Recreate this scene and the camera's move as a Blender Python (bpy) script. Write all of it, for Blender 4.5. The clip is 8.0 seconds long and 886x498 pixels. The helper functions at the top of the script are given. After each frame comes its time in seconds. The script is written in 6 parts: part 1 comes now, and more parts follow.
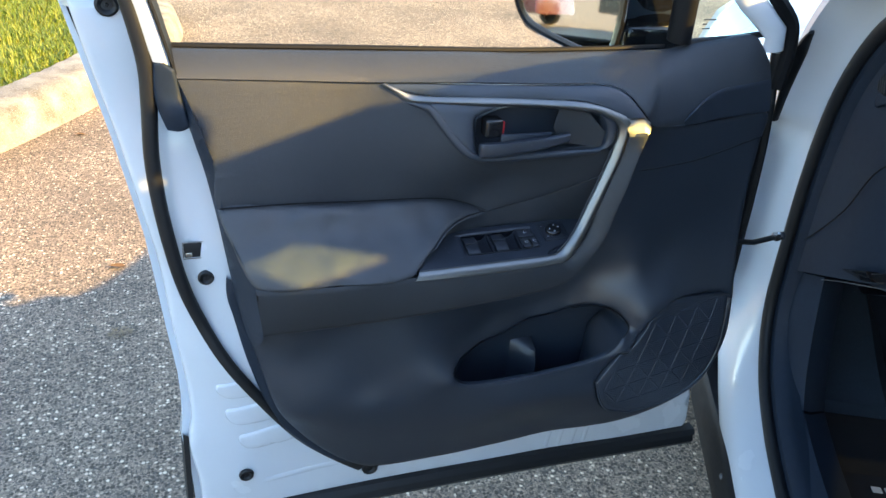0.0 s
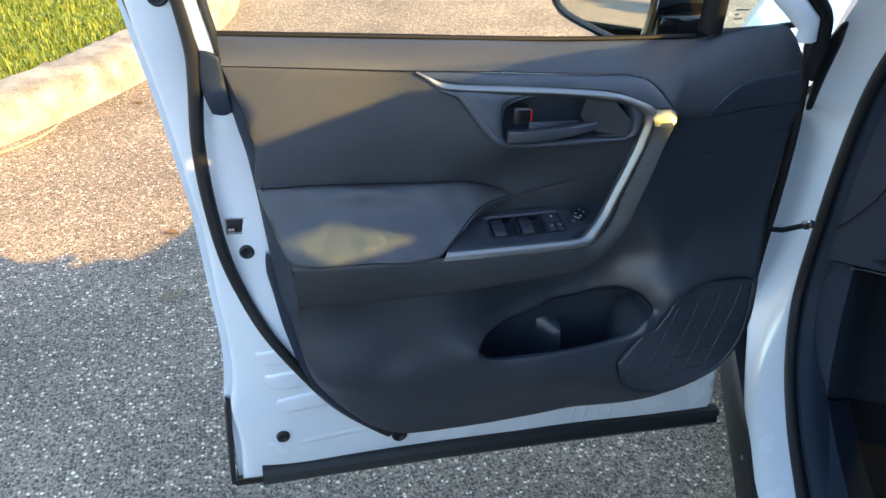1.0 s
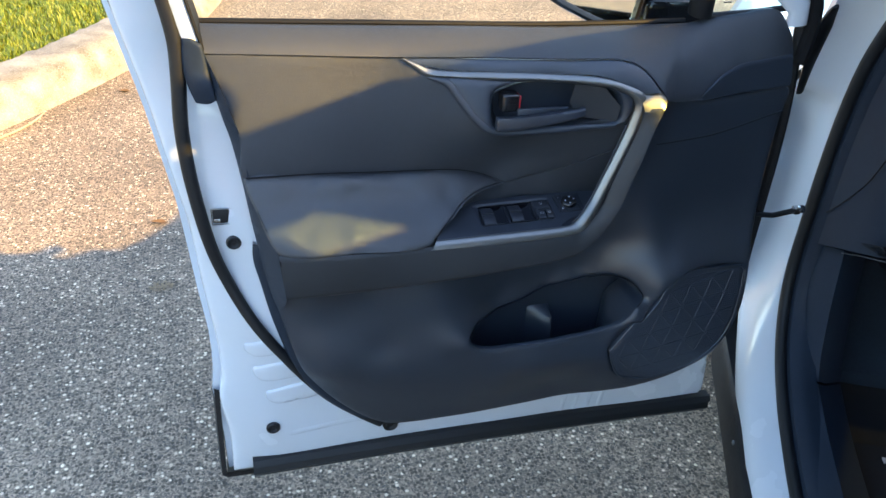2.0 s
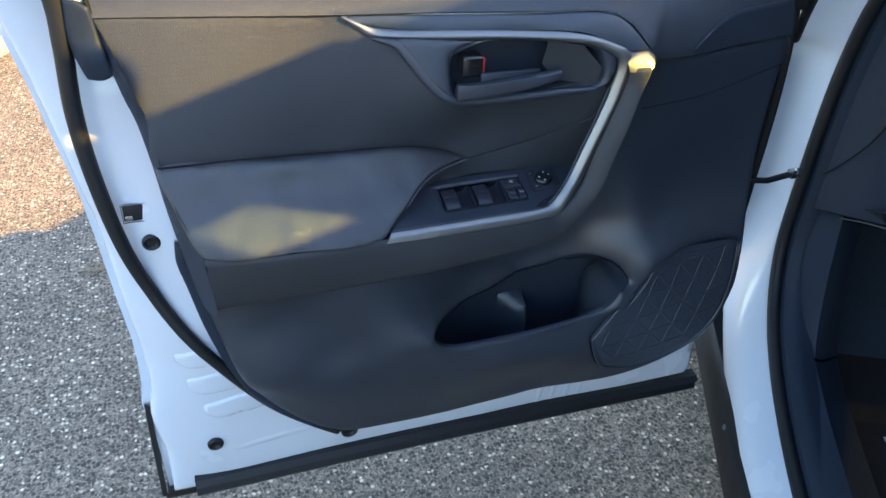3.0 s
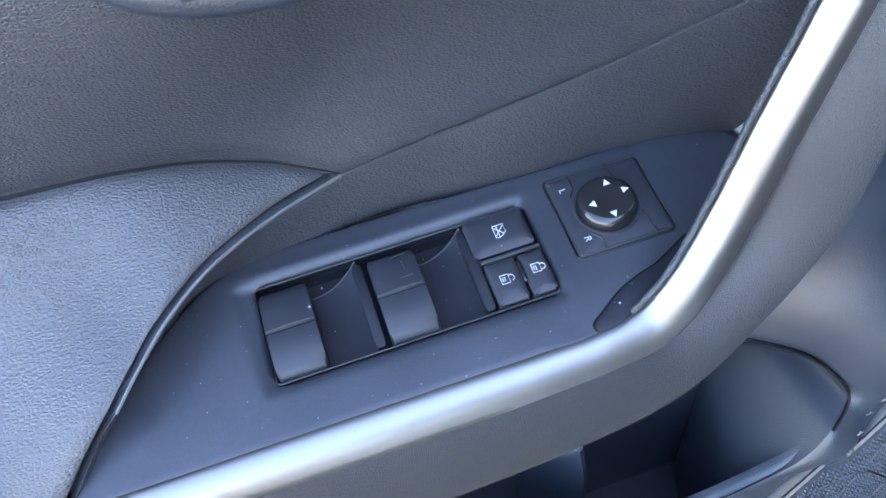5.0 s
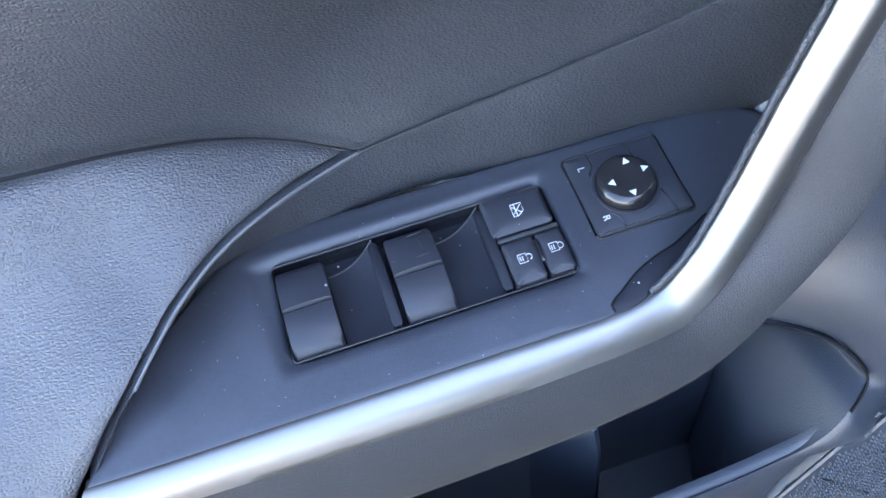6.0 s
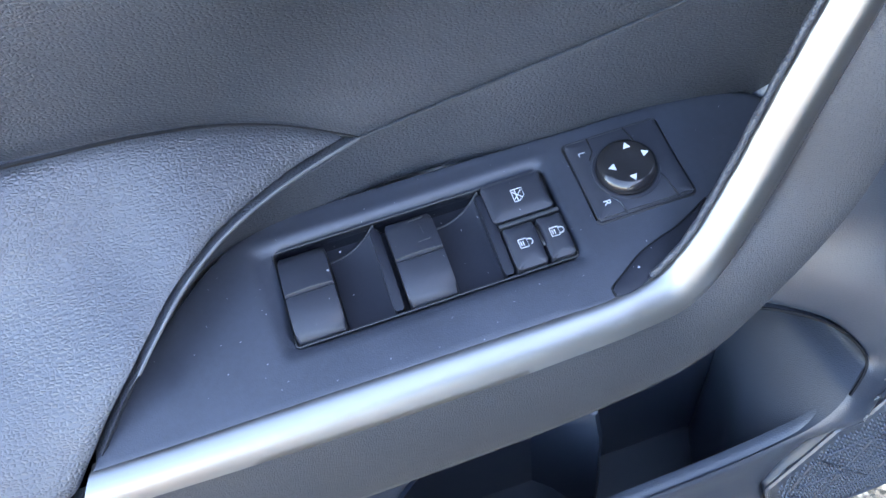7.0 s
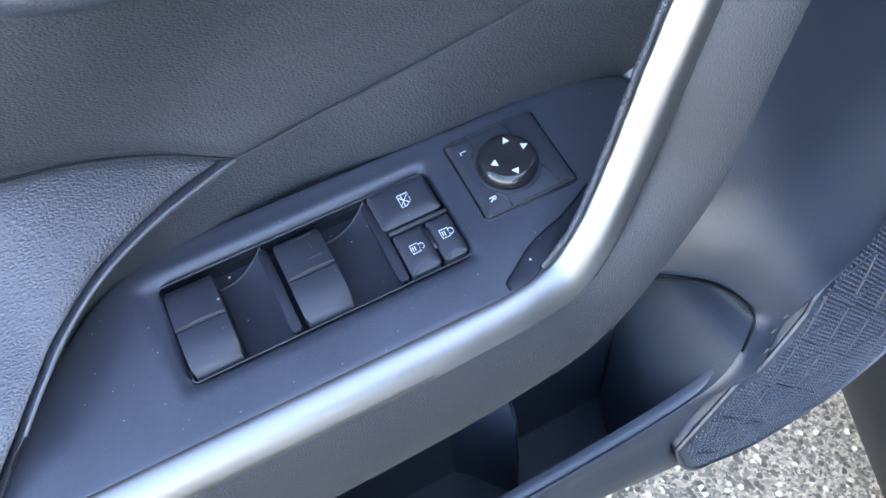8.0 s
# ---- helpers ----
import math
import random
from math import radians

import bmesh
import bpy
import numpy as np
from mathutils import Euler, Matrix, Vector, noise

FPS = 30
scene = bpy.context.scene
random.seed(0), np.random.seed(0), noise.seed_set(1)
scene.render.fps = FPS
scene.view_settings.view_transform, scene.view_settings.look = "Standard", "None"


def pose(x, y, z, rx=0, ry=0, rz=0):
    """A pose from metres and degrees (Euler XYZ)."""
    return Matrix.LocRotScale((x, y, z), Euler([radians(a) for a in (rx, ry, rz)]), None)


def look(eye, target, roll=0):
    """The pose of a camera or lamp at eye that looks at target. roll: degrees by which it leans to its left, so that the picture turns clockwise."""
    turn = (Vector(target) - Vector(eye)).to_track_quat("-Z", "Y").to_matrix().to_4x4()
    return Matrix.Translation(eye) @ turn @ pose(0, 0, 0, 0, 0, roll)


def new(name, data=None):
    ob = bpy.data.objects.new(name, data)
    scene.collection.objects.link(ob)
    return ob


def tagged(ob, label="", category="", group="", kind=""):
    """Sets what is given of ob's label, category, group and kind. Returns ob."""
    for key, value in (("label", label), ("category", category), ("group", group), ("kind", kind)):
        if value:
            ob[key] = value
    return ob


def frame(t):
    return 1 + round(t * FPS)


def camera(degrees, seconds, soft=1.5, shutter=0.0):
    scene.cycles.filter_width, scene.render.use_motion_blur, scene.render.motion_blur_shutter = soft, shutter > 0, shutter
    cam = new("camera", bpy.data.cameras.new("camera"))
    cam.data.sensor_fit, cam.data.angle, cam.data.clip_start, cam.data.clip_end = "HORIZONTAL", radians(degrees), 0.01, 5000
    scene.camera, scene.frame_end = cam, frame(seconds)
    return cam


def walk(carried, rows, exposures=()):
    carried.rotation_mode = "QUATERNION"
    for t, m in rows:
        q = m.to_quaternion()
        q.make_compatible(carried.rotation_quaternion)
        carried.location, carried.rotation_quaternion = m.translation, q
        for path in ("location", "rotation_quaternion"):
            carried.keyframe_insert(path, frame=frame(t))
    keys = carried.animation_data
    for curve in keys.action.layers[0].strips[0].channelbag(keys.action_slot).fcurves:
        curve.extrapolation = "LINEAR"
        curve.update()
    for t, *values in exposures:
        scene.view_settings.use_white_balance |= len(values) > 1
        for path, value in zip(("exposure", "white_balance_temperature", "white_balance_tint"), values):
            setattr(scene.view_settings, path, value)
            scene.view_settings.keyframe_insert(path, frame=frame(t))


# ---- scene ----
cam = camera(57.76, 8.0)
PATH = [
    (0, (-0.0377, -0.9295, 1.2892), (0.5418, 0.7400, 0.3526), 3.89),
    (0.5, (-0.0305, -0.9673, 1.3188), (0.4699, 0.6991, 0.3324), 3.86),
    (1, (-0.0191, -0.9692, 1.3280), (0.4319, 0.6963, 0.3168), 3.45),
    (2.5, (-0.0080, -0.9376, 1.3199), (0.4899, 0.6729, 0.2437), 3.18),
    (3, (0.0317, -0.8084, 1.2863), (0.5815, 0.7390, 0.1447), 3.04),
    (3.5, (0.0810, -0.5460, 1.2400), (0.6960, 0.8950, -0.0030), 3.10),
    (3.7, (0.1140, -0.4810, 1.2310), (0.7220, 0.9110, -0.0710), 3.10),
    (4, (0.1710, -0.4070, 1.2030), (0.7810, 0.9430, -0.1410), 2.60),
    (4.2, (0.2755, -0.2848, 1.0894), (0.7546, 1.0854, -0.2864), -1.78),
    (4.5, (0.3214, -0.2318, 1.0330), (0.6679, 1.1369, -0.3836), -6.17),
    (5, (0.3204, -0.2310, 1.0098), (0.6382, 1.1135, -0.4363), -7.06),
    (6.5, (0.3190, -0.2286, 1.0085), (0.5780, 1.0795, -0.4820), -8.29),
    (7, (0.3188, -0.2304, 1.0093), (0.5797, 1.0647, -0.4923), -8.42),
    (7.5, (0.3219, -0.2297, 1.0096), (0.6645, 1.0183, -0.5152), -7.43),
    (8, (0.3250, -0.2265, 1.0115), (0.7978, 0.9611, -0.5267), -7.01),
]
EXPOSURES = [(0, 2.2, 6350, 8), (1.0, 2.2, 6450, 8), (2.5, 2.2, 6400, 10), (3.0, 2.3, 6300, 10), (3.5, 2.7, 6250, 10), (4.0, 3.35, 6250, 12), (4.5, 3.9, 6500, 14), (5.0, 4.2, 6850, 17), (6.5, 4.25, 6900, 17), (8.0, 4.2, 6950, 17)]
walk(cam, [(t, look(eye, target, roll)) for t, eye, target, roll in PATH], EXPOSURES)

# ---- world and sun ----
TRAVEL = Vector((-1.46, 1.22, -1.03)).normalized()      # the way the sunlight goes
world = bpy.data.worlds.new("sky")
scene.world = world
world.use_nodes = True
wn = world.node_tree
sky = wn.nodes.new("ShaderNodeTexSky")
sky.sky_type, sky.sun_disc = "NISHITA", False
sky.sun_elevation = math.asin(-TRAVEL.z)
sky.sun_rotation = math.atan2(-TRAVEL.x, -TRAVEL.y)
sky.air_density, sky.dust_density = 1.0, 0.6
wn.links.new(sky.outputs[0], wn.nodes["Background"].inputs[0])
wn.nodes["Background"].inputs[1].default_value = 0.15
sun_data = bpy.data.lights.new("sun", "SUN")
sun_data.energy, sun_data.angle, sun_data.color = 3.15, radians(0.6), (1.0, 0.62, 0.155)
sun = new("sun", sun_data)
sun.matrix_world = look((6, -8, 7), Vector((6, -8, 7)) + TRAVEL)


# ---- materials ----
def mat(name, base, rough=0.5, metal=0.0, grain=0.0, grain_size=900.0, vary=0.25, vary_size=9.0, coat=0.0, leather=0.0, leather_size=700.0, relief=0.0005, spec=0.5, speck=0.0, sheen=0.0):
    """A surface with a base colour that wanders at two scales, roughness wear, fine relief and an optional pebbled hide relief."""
    m = bpy.data.materials.new(name)
    m.use_nodes = True
    nt, ns = m.node_tree, m.node_tree.nodes
    b = ns["Principled BSDF"]
    tc = ns.new("ShaderNodeTexCoord")
    n1, n2 = ns.new("ShaderNodeTexNoise"), ns.new("ShaderNodeTexNoise")
    n1.inputs["Scale"].default_value, n1.inputs["Detail"].default_value = vary_size, 5
    n2.inputs["Scale"].default_value, n2.inputs["Detail"].default_value = vary_size * 14, 3
    for n in (n1, n2):
        nt.links.new(tc.outputs["Object"], n.inputs["Vector"])
    add = ns.new("ShaderNodeMath")
    add.operation = "MULTIPLY_ADD"
    nt.links.new(n2.outputs[0], add.inputs[0])
    add.inputs[1].default_value = 0.45
    nt.links.new(n1.outputs[0], add.inputs[2])
    ramp = ns.new("ShaderNodeMapRange")
    ramp.inputs[1].default_value, ramp.inputs[2].default_value = 0.4, 1.05
    ramp.inputs[3].default_value, ramp.inputs[4].default_value = 1 - vary, 1 + vary
    nt.links.new(add.outputs[0], ramp.inputs[0])
    mul = ns.new("ShaderNodeVectorMath")
    mul.operation = "SCALE"
    mul.inputs[0].default_value = base
    nt.links.new(ramp.outputs[0], mul.inputs["Scale"])
    colour = mul.outputs[0]
    if speck:
        v = ns.new("ShaderNodeTexVoronoi")
        v.inputs["Scale"].default_value = 260
        nt.links.new(tc.outputs["Object"], v.inputs["Vector"])
        lt = ns.new("ShaderNodeMath")
        lt.operation = "LESS_THAN"
        nt.links.new(v.outputs["Distance"], lt.inputs[0])
        lt.inputs[1].default_value = speck
        mx = ns.new("ShaderNodeMix")
        mx.data_type = "RGBA"
        # sparse larger grains of dust over the fine ones
        v2 = ns.new("ShaderNodeTexVoronoi")
        v2.inputs["Scale"].default_value = 55
        nt.links.new(tc.outputs["Object"], v2.inputs["Vector"])
        lt2 = ns.new("ShaderNodeMath")
        lt2.operation = "LESS_THAN"
        nt.links.new(v2.outputs["Distance"], lt2.inputs[0])
        lt2.inputs[1].default_value = 0.028 if speck < 0.1 else 0.1
        either = ns.new("ShaderNodeMath")
        either.operation = "MAXIMUM"
        nt.links.new(lt.outputs[0], either.inputs[0])
        nt.links.new(lt2.outputs[0], either.inputs[1])
        nt.links.new(either.outputs[0], mx.inputs[0])
        nt.links.new(colour, mx.inputs[6])
        mx.inputs[7].default_value = (0.35, 0.36, 0.38, 1)
        colour = mx.outputs[2]
    nt.links.new(colour, b.inputs["Base Color"])
    rr = ns.new("ShaderNodeMapRange")
    rr.inputs[1].default_value, rr.inputs[2].default_value = 0.3, 0.75
    rr.inputs[3].default_value, rr.inputs[4].default_value = max(0.03, rough - 0.06), rough + 0.07
    nt.links.new(n1.outputs[0], rr.inputs[0])
    nt.links.new(rr.outputs[0], b.inputs["Roughness"])
    b.inputs["Metallic"].default_value = metal
    b.inputs["Coat Weight"].default_value = coat
    b.inputs["Coat Roughness"].default_value = 0.06
    b.inputs["Specular IOR Level"].default_value = spec
    b.inputs["Sheen Weight"].default_value = sheen
    last = None
    if grain:
        g = ns.new("ShaderNodeTexNoise")
        g.inputs["Scale"].default_value, g.inputs["Detail"].default_value = grain_size, 2
        nt.links.new(tc.outputs["Object"], g.inputs["Vector"])
        bp = ns.new("ShaderNodeBump")
        bp.inputs["Strength"].default_value, bp.inputs["Distance"].default_value = grain, 0.0006
        nt.links.new(g.outputs[0], bp.inputs["Height"])
        last = bp
    if leather:
        warp = ns.new("ShaderNodeTexNoise")
        warp.inputs["Scale"].default_value = leather_size * 0.6
        nt.links.new(tc.outputs["Object"], warp.inputs["Vector"])
        # the pebbles are longer than wide
        pull = ns.new("ShaderNodeVectorMath")
        pull.operation = "MULTIPLY"
        pull.inputs[1].default_value = (0.66, 1.0, 1.0)
        wm = ns.new("ShaderNodeVectorMath")
        wm.operation = "MULTIPLY_ADD"
        nt.links.new(warp.outputs["Color"], wm.inputs[0])
        wm.inputs[1].default_value = (0.00012, 0.00012, 0.00012)
        nt.links.new(tc.outputs["Object"], wm.inputs[2])
        v = ns.new("ShaderNodeTexVoronoi")
        v.feature = "DISTANCE_TO_EDGE"
        v.inputs["Randomness"].default_value = 0.85
        v.inputs["Scale"].default_value = leather_size
        nt.links.new(wm.outputs[0], pull.inputs[0])
        nt.links.new(pull.outputs[0], v.inputs["Vector"])
        mr = ns.new("ShaderNodeMapRange")
        mr.interpolation_type = "SMOOTHSTEP"
        mr.inputs[1].default_value, mr.inputs[2].default_value = 0.0, 0.36
        mr.inputs[3].default_value, mr.inputs[4].default_value = 0.0, 1.0
        nt.links.new(v.outputs["Distance"], mr.inputs[0])
        bp = ns.new("ShaderNodeBump")
        bp.inputs["Strength"].default_value, bp.inputs["Distance"].default_value = leather, relief
        nt.links.new(mr.outputs[0], bp.inputs["Height"])
        if last:
            nt.links.new(last.outputs[0], bp.inputs["Normal"])
        last = bp
    if last:
        nt.links.new(last.outputs[0], b.inputs["Normal"])
    return m


WHITE = mat("white_paint", (0.69, 0.735, 0.785), 0.24, vary=0.015, coat=0.8, grain=0.05, grain_size=300)
HIDE = mat("pebbled_black_vinyl", (0.033, 0.038, 0.047), 0.48, vary=0.12, leather=0.50, leather_size=880, relief=0.0004, spec=0.58)
PLASTIC = mat("grained_black_plastic", (0.022, 0.030, 0.045), 0.40, vary=0.12, leather=0.3, leather_size=900, relief=0.0002, spec=0.8)
PADHIDE = mat("soft_black_armrest_vinyl", (0.034, 0.038, 0.046), 0.45, vary=0.10, leather=0.50, leather_size=860, relief=0.00040, spec=0.85)
GREYP = mat("dark_grey_plastic", (0.026, 0.029, 0.034), 0.46, vary=0.10, leather=0.5, leather_size=1600, relief=0.0002, grain=0.2)
PLATE = mat("smooth_black_plastic", (0.030, 0.035, 0.047), 0.34, vary=0.25, vary_size=30, grain=0.12, grain_size=1800, speck=0.045)
BUTTON = mat("button_plastic", (0.026, 0.029, 0.038), 0.40, vary=0.12, vary_size=60, grain=0.08, grain_size=2500, speck=0.03, spec=0.35)
# darker than BUTTON: the shade inside the switch well is in this colour
WELLP = mat("shade_darkened_well_plastic", (0.016, 0.018, 0.025), 0.36, vary=0.15, vary_size=60, grain=0.1, grain_size=2500, speck=0.05, spec=0.2)
# black edges made paler: the light they catch is put into the colour
EDGE = mat("light_catching_black_edge", (0.11, 0.115, 0.12), 0.38, vary=0.2, vary_size=40)
GLOSSY = mat("glossy_black_plastic", (0.012, 0.012, 0.014), 0.18, vary=0.1, coat=0.3)
SATIN = mat("satin_silver", (0.235, 0.235, 0.231), 0.38, metal=0.88, vary=0.04, grain=0.06, grain_size=2200)
RUBBER = mat("black_rubber", (0.009, 0.010, 0.012), 0.5, vary=0.2, grain=0.3)
SEALER = mat("matt_black_seal", (0.005, 0.0055, 0.007), 0.6, vary=0.2, spec=0.25)
CLAD = mat("grey_black_cladding", (0.015, 0.015, 0.016), 0.6, vary=0.3, spec=0.3, grain=0.5, grain_size=1200)
DARK = mat("interior_black_plastic", (0.019, 0.028, 0.044), 0.5, vary=0.2, grain=0.4, spec=0.25)
CARPET = mat("black_carpet", (0.004, 0.0075, 0.0135), 0.9, vary=0.3, grain=1.0, grain_size=1500)
FOOTP = mat("dark_grey_carpet_board", (0.024, 0.033, 0.044), 0.75, vary=0.35, vary_size=14, grain=0.7, grain_size=700, speck=0.03)
CHROME = mat("bare_steel", (0.55, 0.55, 0.56), 0.25, metal=1.0, vary=0.1)
MARK = mat("white_marking", (0.55, 0.57, 0.60), 0.5, vary=0.03)
RED = mat("red_marking", (0.55, 0.02, 0.03), 0.4, vary=0.05)
CONCRETE = mat("kerb_concrete", (0.28, 0.25, 0.20), 0.9, vary=0.75, vary_size=9, grain=1.0, grain_size=160, speck=0.18)
SEAT = mat("black_seat_cloth", (0.02, 0.02, 0.022), 0.85, vary=0.2, grain=0.6)


def glass(name, tint):
    m = bpy.data.materials.new(name)
    m.use_nodes = True
    nt, ns = m.node_tree, m.node_tree.nodes
    tr, gl, fr, pw, mx = (ns.new("ShaderNode" + k) for k in ("BsdfTransparent", "BsdfGlossy", "LayerWeight", "Math", "MixShader"))
    tr.inputs[0].default_value = (*tint, 1)
    gl.inputs["Roughness"].default_value = 0.01
    fr.inputs[0].default_value = 0.5
    pw.operation = "POWER"
    pw.inputs[1].default_value = 4.0
    nt.links.new(fr.outputs["Facing"], pw.inputs[0])
    nt.links.new(pw.outputs[0], mx.inputs[0])
    nt.links.new(tr.outputs[0], mx.inputs[1])
    nt.links.new(gl.outputs[0], mx.inputs[2])
    nt.links.new(mx.outputs[0], ns["Material Output"].inputs[0])
    return m


PANE = glass("clear_glass", (0.93, 0.97, 0.93))
GREENPANE = glass("green_tinted_glass", (0.70, 0.93, 1.0))
SCREEN = glass("windscreen_glass", (0.85, 0.95, 0.85))
TINTED = glass("dark_tinted_glass", (0.06, 0.07, 0.07))
MIRROR = mat("mirror_glass", (0.85, 0.87, 0.88), -0.05, metal=1.0, vary=0.01)


def asphalt():
    m = bpy.data.materials.new("asphalt")
    m.use_nodes = True
    nt, ns = m.node_tree, m.node_tree.nodes
    b = ns["Principled BSDF"]
    tc = ns.new("ShaderNodeTexCoord")

    def node(kind, **inputs):
        n = ns.new(kind)
        for k, v in inputs.items():
            n.inputs[k].default_value = v
        return n

    def link(a, z):
        nt.links.new(a, z)
    v1 = node("ShaderNodeTexVoronoi", Scale=112.0)
    v2 = node("ShaderNodeTexVoronoi", Scale=290.0)
    big = node("ShaderNodeTexNoise", Scale=1.7, Detail=6.0)
    fine = node("ShaderNodeTexNoise", Scale=420.0, Detail=2.0)
    for n in (v1, v2, big, fine):
        link(tc.outputs["Object"], n.inputs["Vector"])
    # each stone has its own grey; a few are pale, most are tar-dark
    sep = ns.new("ShaderNodeSeparateColor")
    link(v1.outputs["Color"], sep.inputs[0])
    ramp = ns.new("ShaderNodeValToRGB")
    e = ramp.color_ramp.elements
    e[0].position, e[0].color = 0.0, (0.043, 0.034, 0.022, 1)
    e[1].position, e[1].color = 1.0, (0.60, 0.50, 0.355, 1)
    for p, c in ((0.35, 0.052), (0.62, 0.09), (0.82, 0.16), (0.90, 0.34)):
        k = e.new(p)
        k.color = (c * 1.18, c * 0.90, c * 0.61, 1)
    link(sep.outputs[0], ramp.inputs[0])
    sep2 = ns.new("ShaderNodeSeparateColor")
    link(v2.outputs["Color"], sep2.inputs[0])
    ramp2 = ns.new("ShaderNodeValToRGB")
    e = ramp2.color_ramp.elements
    e[0].position, e[0].color = 0.0, (0.045, 0.042, 0.034, 1)
    e[1].position, e[1].color = 1.0, (0.295, 0.212, 0.142, 1)
    link(sep2.outputs[1], ramp2.inputs[0])
    # round off the stones: tar shows between them
    tar = ns.new("ShaderNodeMapRange")
    tar.inputs[1].default_value, tar.inputs[2].default_value = 0.36, 0.56
    link(v1.outputs["Distance"], tar.inputs[0])
    mx = ns.new("ShaderNodeMix")
    mx.data_type = "RGBA"
    link(tar.outputs[0], mx.inputs[0])
    link(ramp.outputs[0], mx.inputs[6])
    link(ramp2.outputs[0], mx.inputs[7])
    wear = ns.new("ShaderNodeMapRange")
    wear.inputs[1].default_value, wear.inputs[2].default_value = 0.3, 0.7
    wear.inputs[3].default_value, wear.inputs[4].default_value = 1.2, 2.1
    link(big.outputs[0], wear.inputs[0])
    sc = ns.new("ShaderNodeVectorMath")
    sc.operation = "SCALE"
    link(mx.outputs[2], sc.inputs[0])
    link(wear.outputs[0], sc.inputs["Scale"])
    link(sc.outputs[0], b.inputs["Base Color"])
    b.inputs["Roughness"].default_value = 0.82
    hgt = ns.new("ShaderNodeMath")
    hgt.operation = "MULTIPLY_ADD"
    link(v1.outputs["Distance"], hgt.inputs[0])
    hgt.inputs[1].default_value = -1.0
    link(fine.outputs[0], hgt.inputs[2])
    bp = node("ShaderNodeBump", Strength=0.55, Distance=0.004)
    link(hgt.outputs[0], bp.inputs["Height"])
    link(bp.outputs[0], b.inputs["Normal"])
    return m


ASPHALT = asphalt()


def grass_mat():
    m = bpy.data.materials.new("grass_blades")
    m.use_nodes = True
    nt, ns = m.node_tree, m.node_tree.nodes
    b = ns["Principled BSDF"]
    g = ns.new("ShaderNodeNewGeometry")
    ramp = ns.new("ShaderNodeValToRGB")
    e = ramp.color_ramp.elements
    e[0].position, e[0].color = 0.0, (0.055, 0.105, 0.008, 1)
    e[1].position, e[1].color = 1.0, (0.34, 0.345, 0.035, 1)
    k = e.new(0.5)
    k.color = (0.155, 0.215, 0.012, 1)
    nt.links.new(g.outputs["Random Per Island"], ramp.inputs[0])
    nt.links.new(ramp.outputs[0], b.inputs["Base Color"])
    b.inputs["Roughness"].default_value = 0.5
    b.inputs["Subsurface Weight"].default_value = 0.0
    return m


GRASS = grass_mat()
SOIL = mat("mown_turf", (0.125, 0.155, 0.018), 0.95, vary=0.4, grain=1.0, grain_size=120)


# ---- mesh helpers ----
def part(name, bm, material, parent=None, label="", smooth=40):
    me = bpy.data.meshes.new(name)
    if smooth:
        bmesh.ops.recalc_face_normals(bm, faces=bm.faces)
    bm.to_mesh(me)
    bm.free()
    me.materials.append(material)
    if smooth:
        me.polygons.foreach_set("use_smooth", [True] * len(me.polygons))
        me.set_sharp_from_angle(angle=radians(smooth))
    ob = new(name, me)
    ob.parent = parent
    if label:
        ob["label"] = label
    return ob


def spline(points, steps=8, closed=True, tight=0.0):
    """A curve through the points (Catmull-Rom); a point given twice makes a corner."""
    p = [Vector(q) for q in points]
    n, out = len(p), []
    for i in range(n if closed else n - 1):
        if closed:
            a, b, c, d = p[i - 1], p[i], p[(i + 1) % n], p[(i + 2) % n]
        else:
            a, b, c, d = p[max(i - 1, 0)], p[i], p[i + 1], p[min(i + 2, n - 1)]
        if (c - b).length < 1e-7:
            continue
        # centripetal spacing keeps long and short spans from overshooting
        t0 = 0.0
        t1 = t0 + max((b - a).length, 1e-5) ** 0.5
        t2 = t1 + (c - b).length ** 0.5
        t3 = t2 + max((d - c).length, 1e-5) ** 0.5
        for k in range(steps):
            t = t1 + (t2 - t1) * k / steps
            A1 = a * ((t1 - t) / (t1 - t0)) + b * ((t - t0) / (t1 - t0))
            A2 = b * ((t2 - t) / (t2 - t1)) + c * ((t - t1) / (t2 - t1))
            A3 = c * ((t3 - t) / (t3 - t2)) + d * ((t - t2) / (t3 - t2))
            B1 = A1 * ((t2 - t) / (t2 - t0)) + A2 * ((t - t0) / (t2 - t0))
            B2 = A2 * ((t3 - t) / (t3 - t1)) + A3 * ((t - t1) / (t3 - t1))
            out.append(B1 * ((t2 - t) / (t2 - t1)) + B2 * ((t - t1) / (t2 - t1)))
    if not closed:
        out.append(p[-1].copy())
    return out


def plate_spline(knots, soft=2e-5):
    """A thin, bent sheet through the knots (x, z -> y)."""
    k = np.array([(q[0], q[2], q[1]) for q in knots], float)
    n = len(k)
    d = np.linalg.norm(k[:, None, :2] - k[None, :, :2], axis=2)
    K = np.where(d > 0, d * d * np.log(np.maximum(d, 1e-12)), 0) + np.eye(n) * soft
    Pm = np.c_[np.ones(n), k[:, :2]]
    A = np.zeros((n + 3, n + 3))
    A[:n, :n], A[:n, n:], A[n:, :n] = K, Pm, Pm.T
    w = np.linalg.solve(A, np.r_[k[:, 2], np.zeros(3)])

    def depth(x, z):
        r = np.hypot(k[:, 0] - x, k[:, 1] - z)
        return float(np.where(r > 0, r * r * np.log(np.maximum(r, 1e-12)), 0) @ w[:n] + w[n] + w[n + 1] * x + w[n + 2] * z)
    return depth


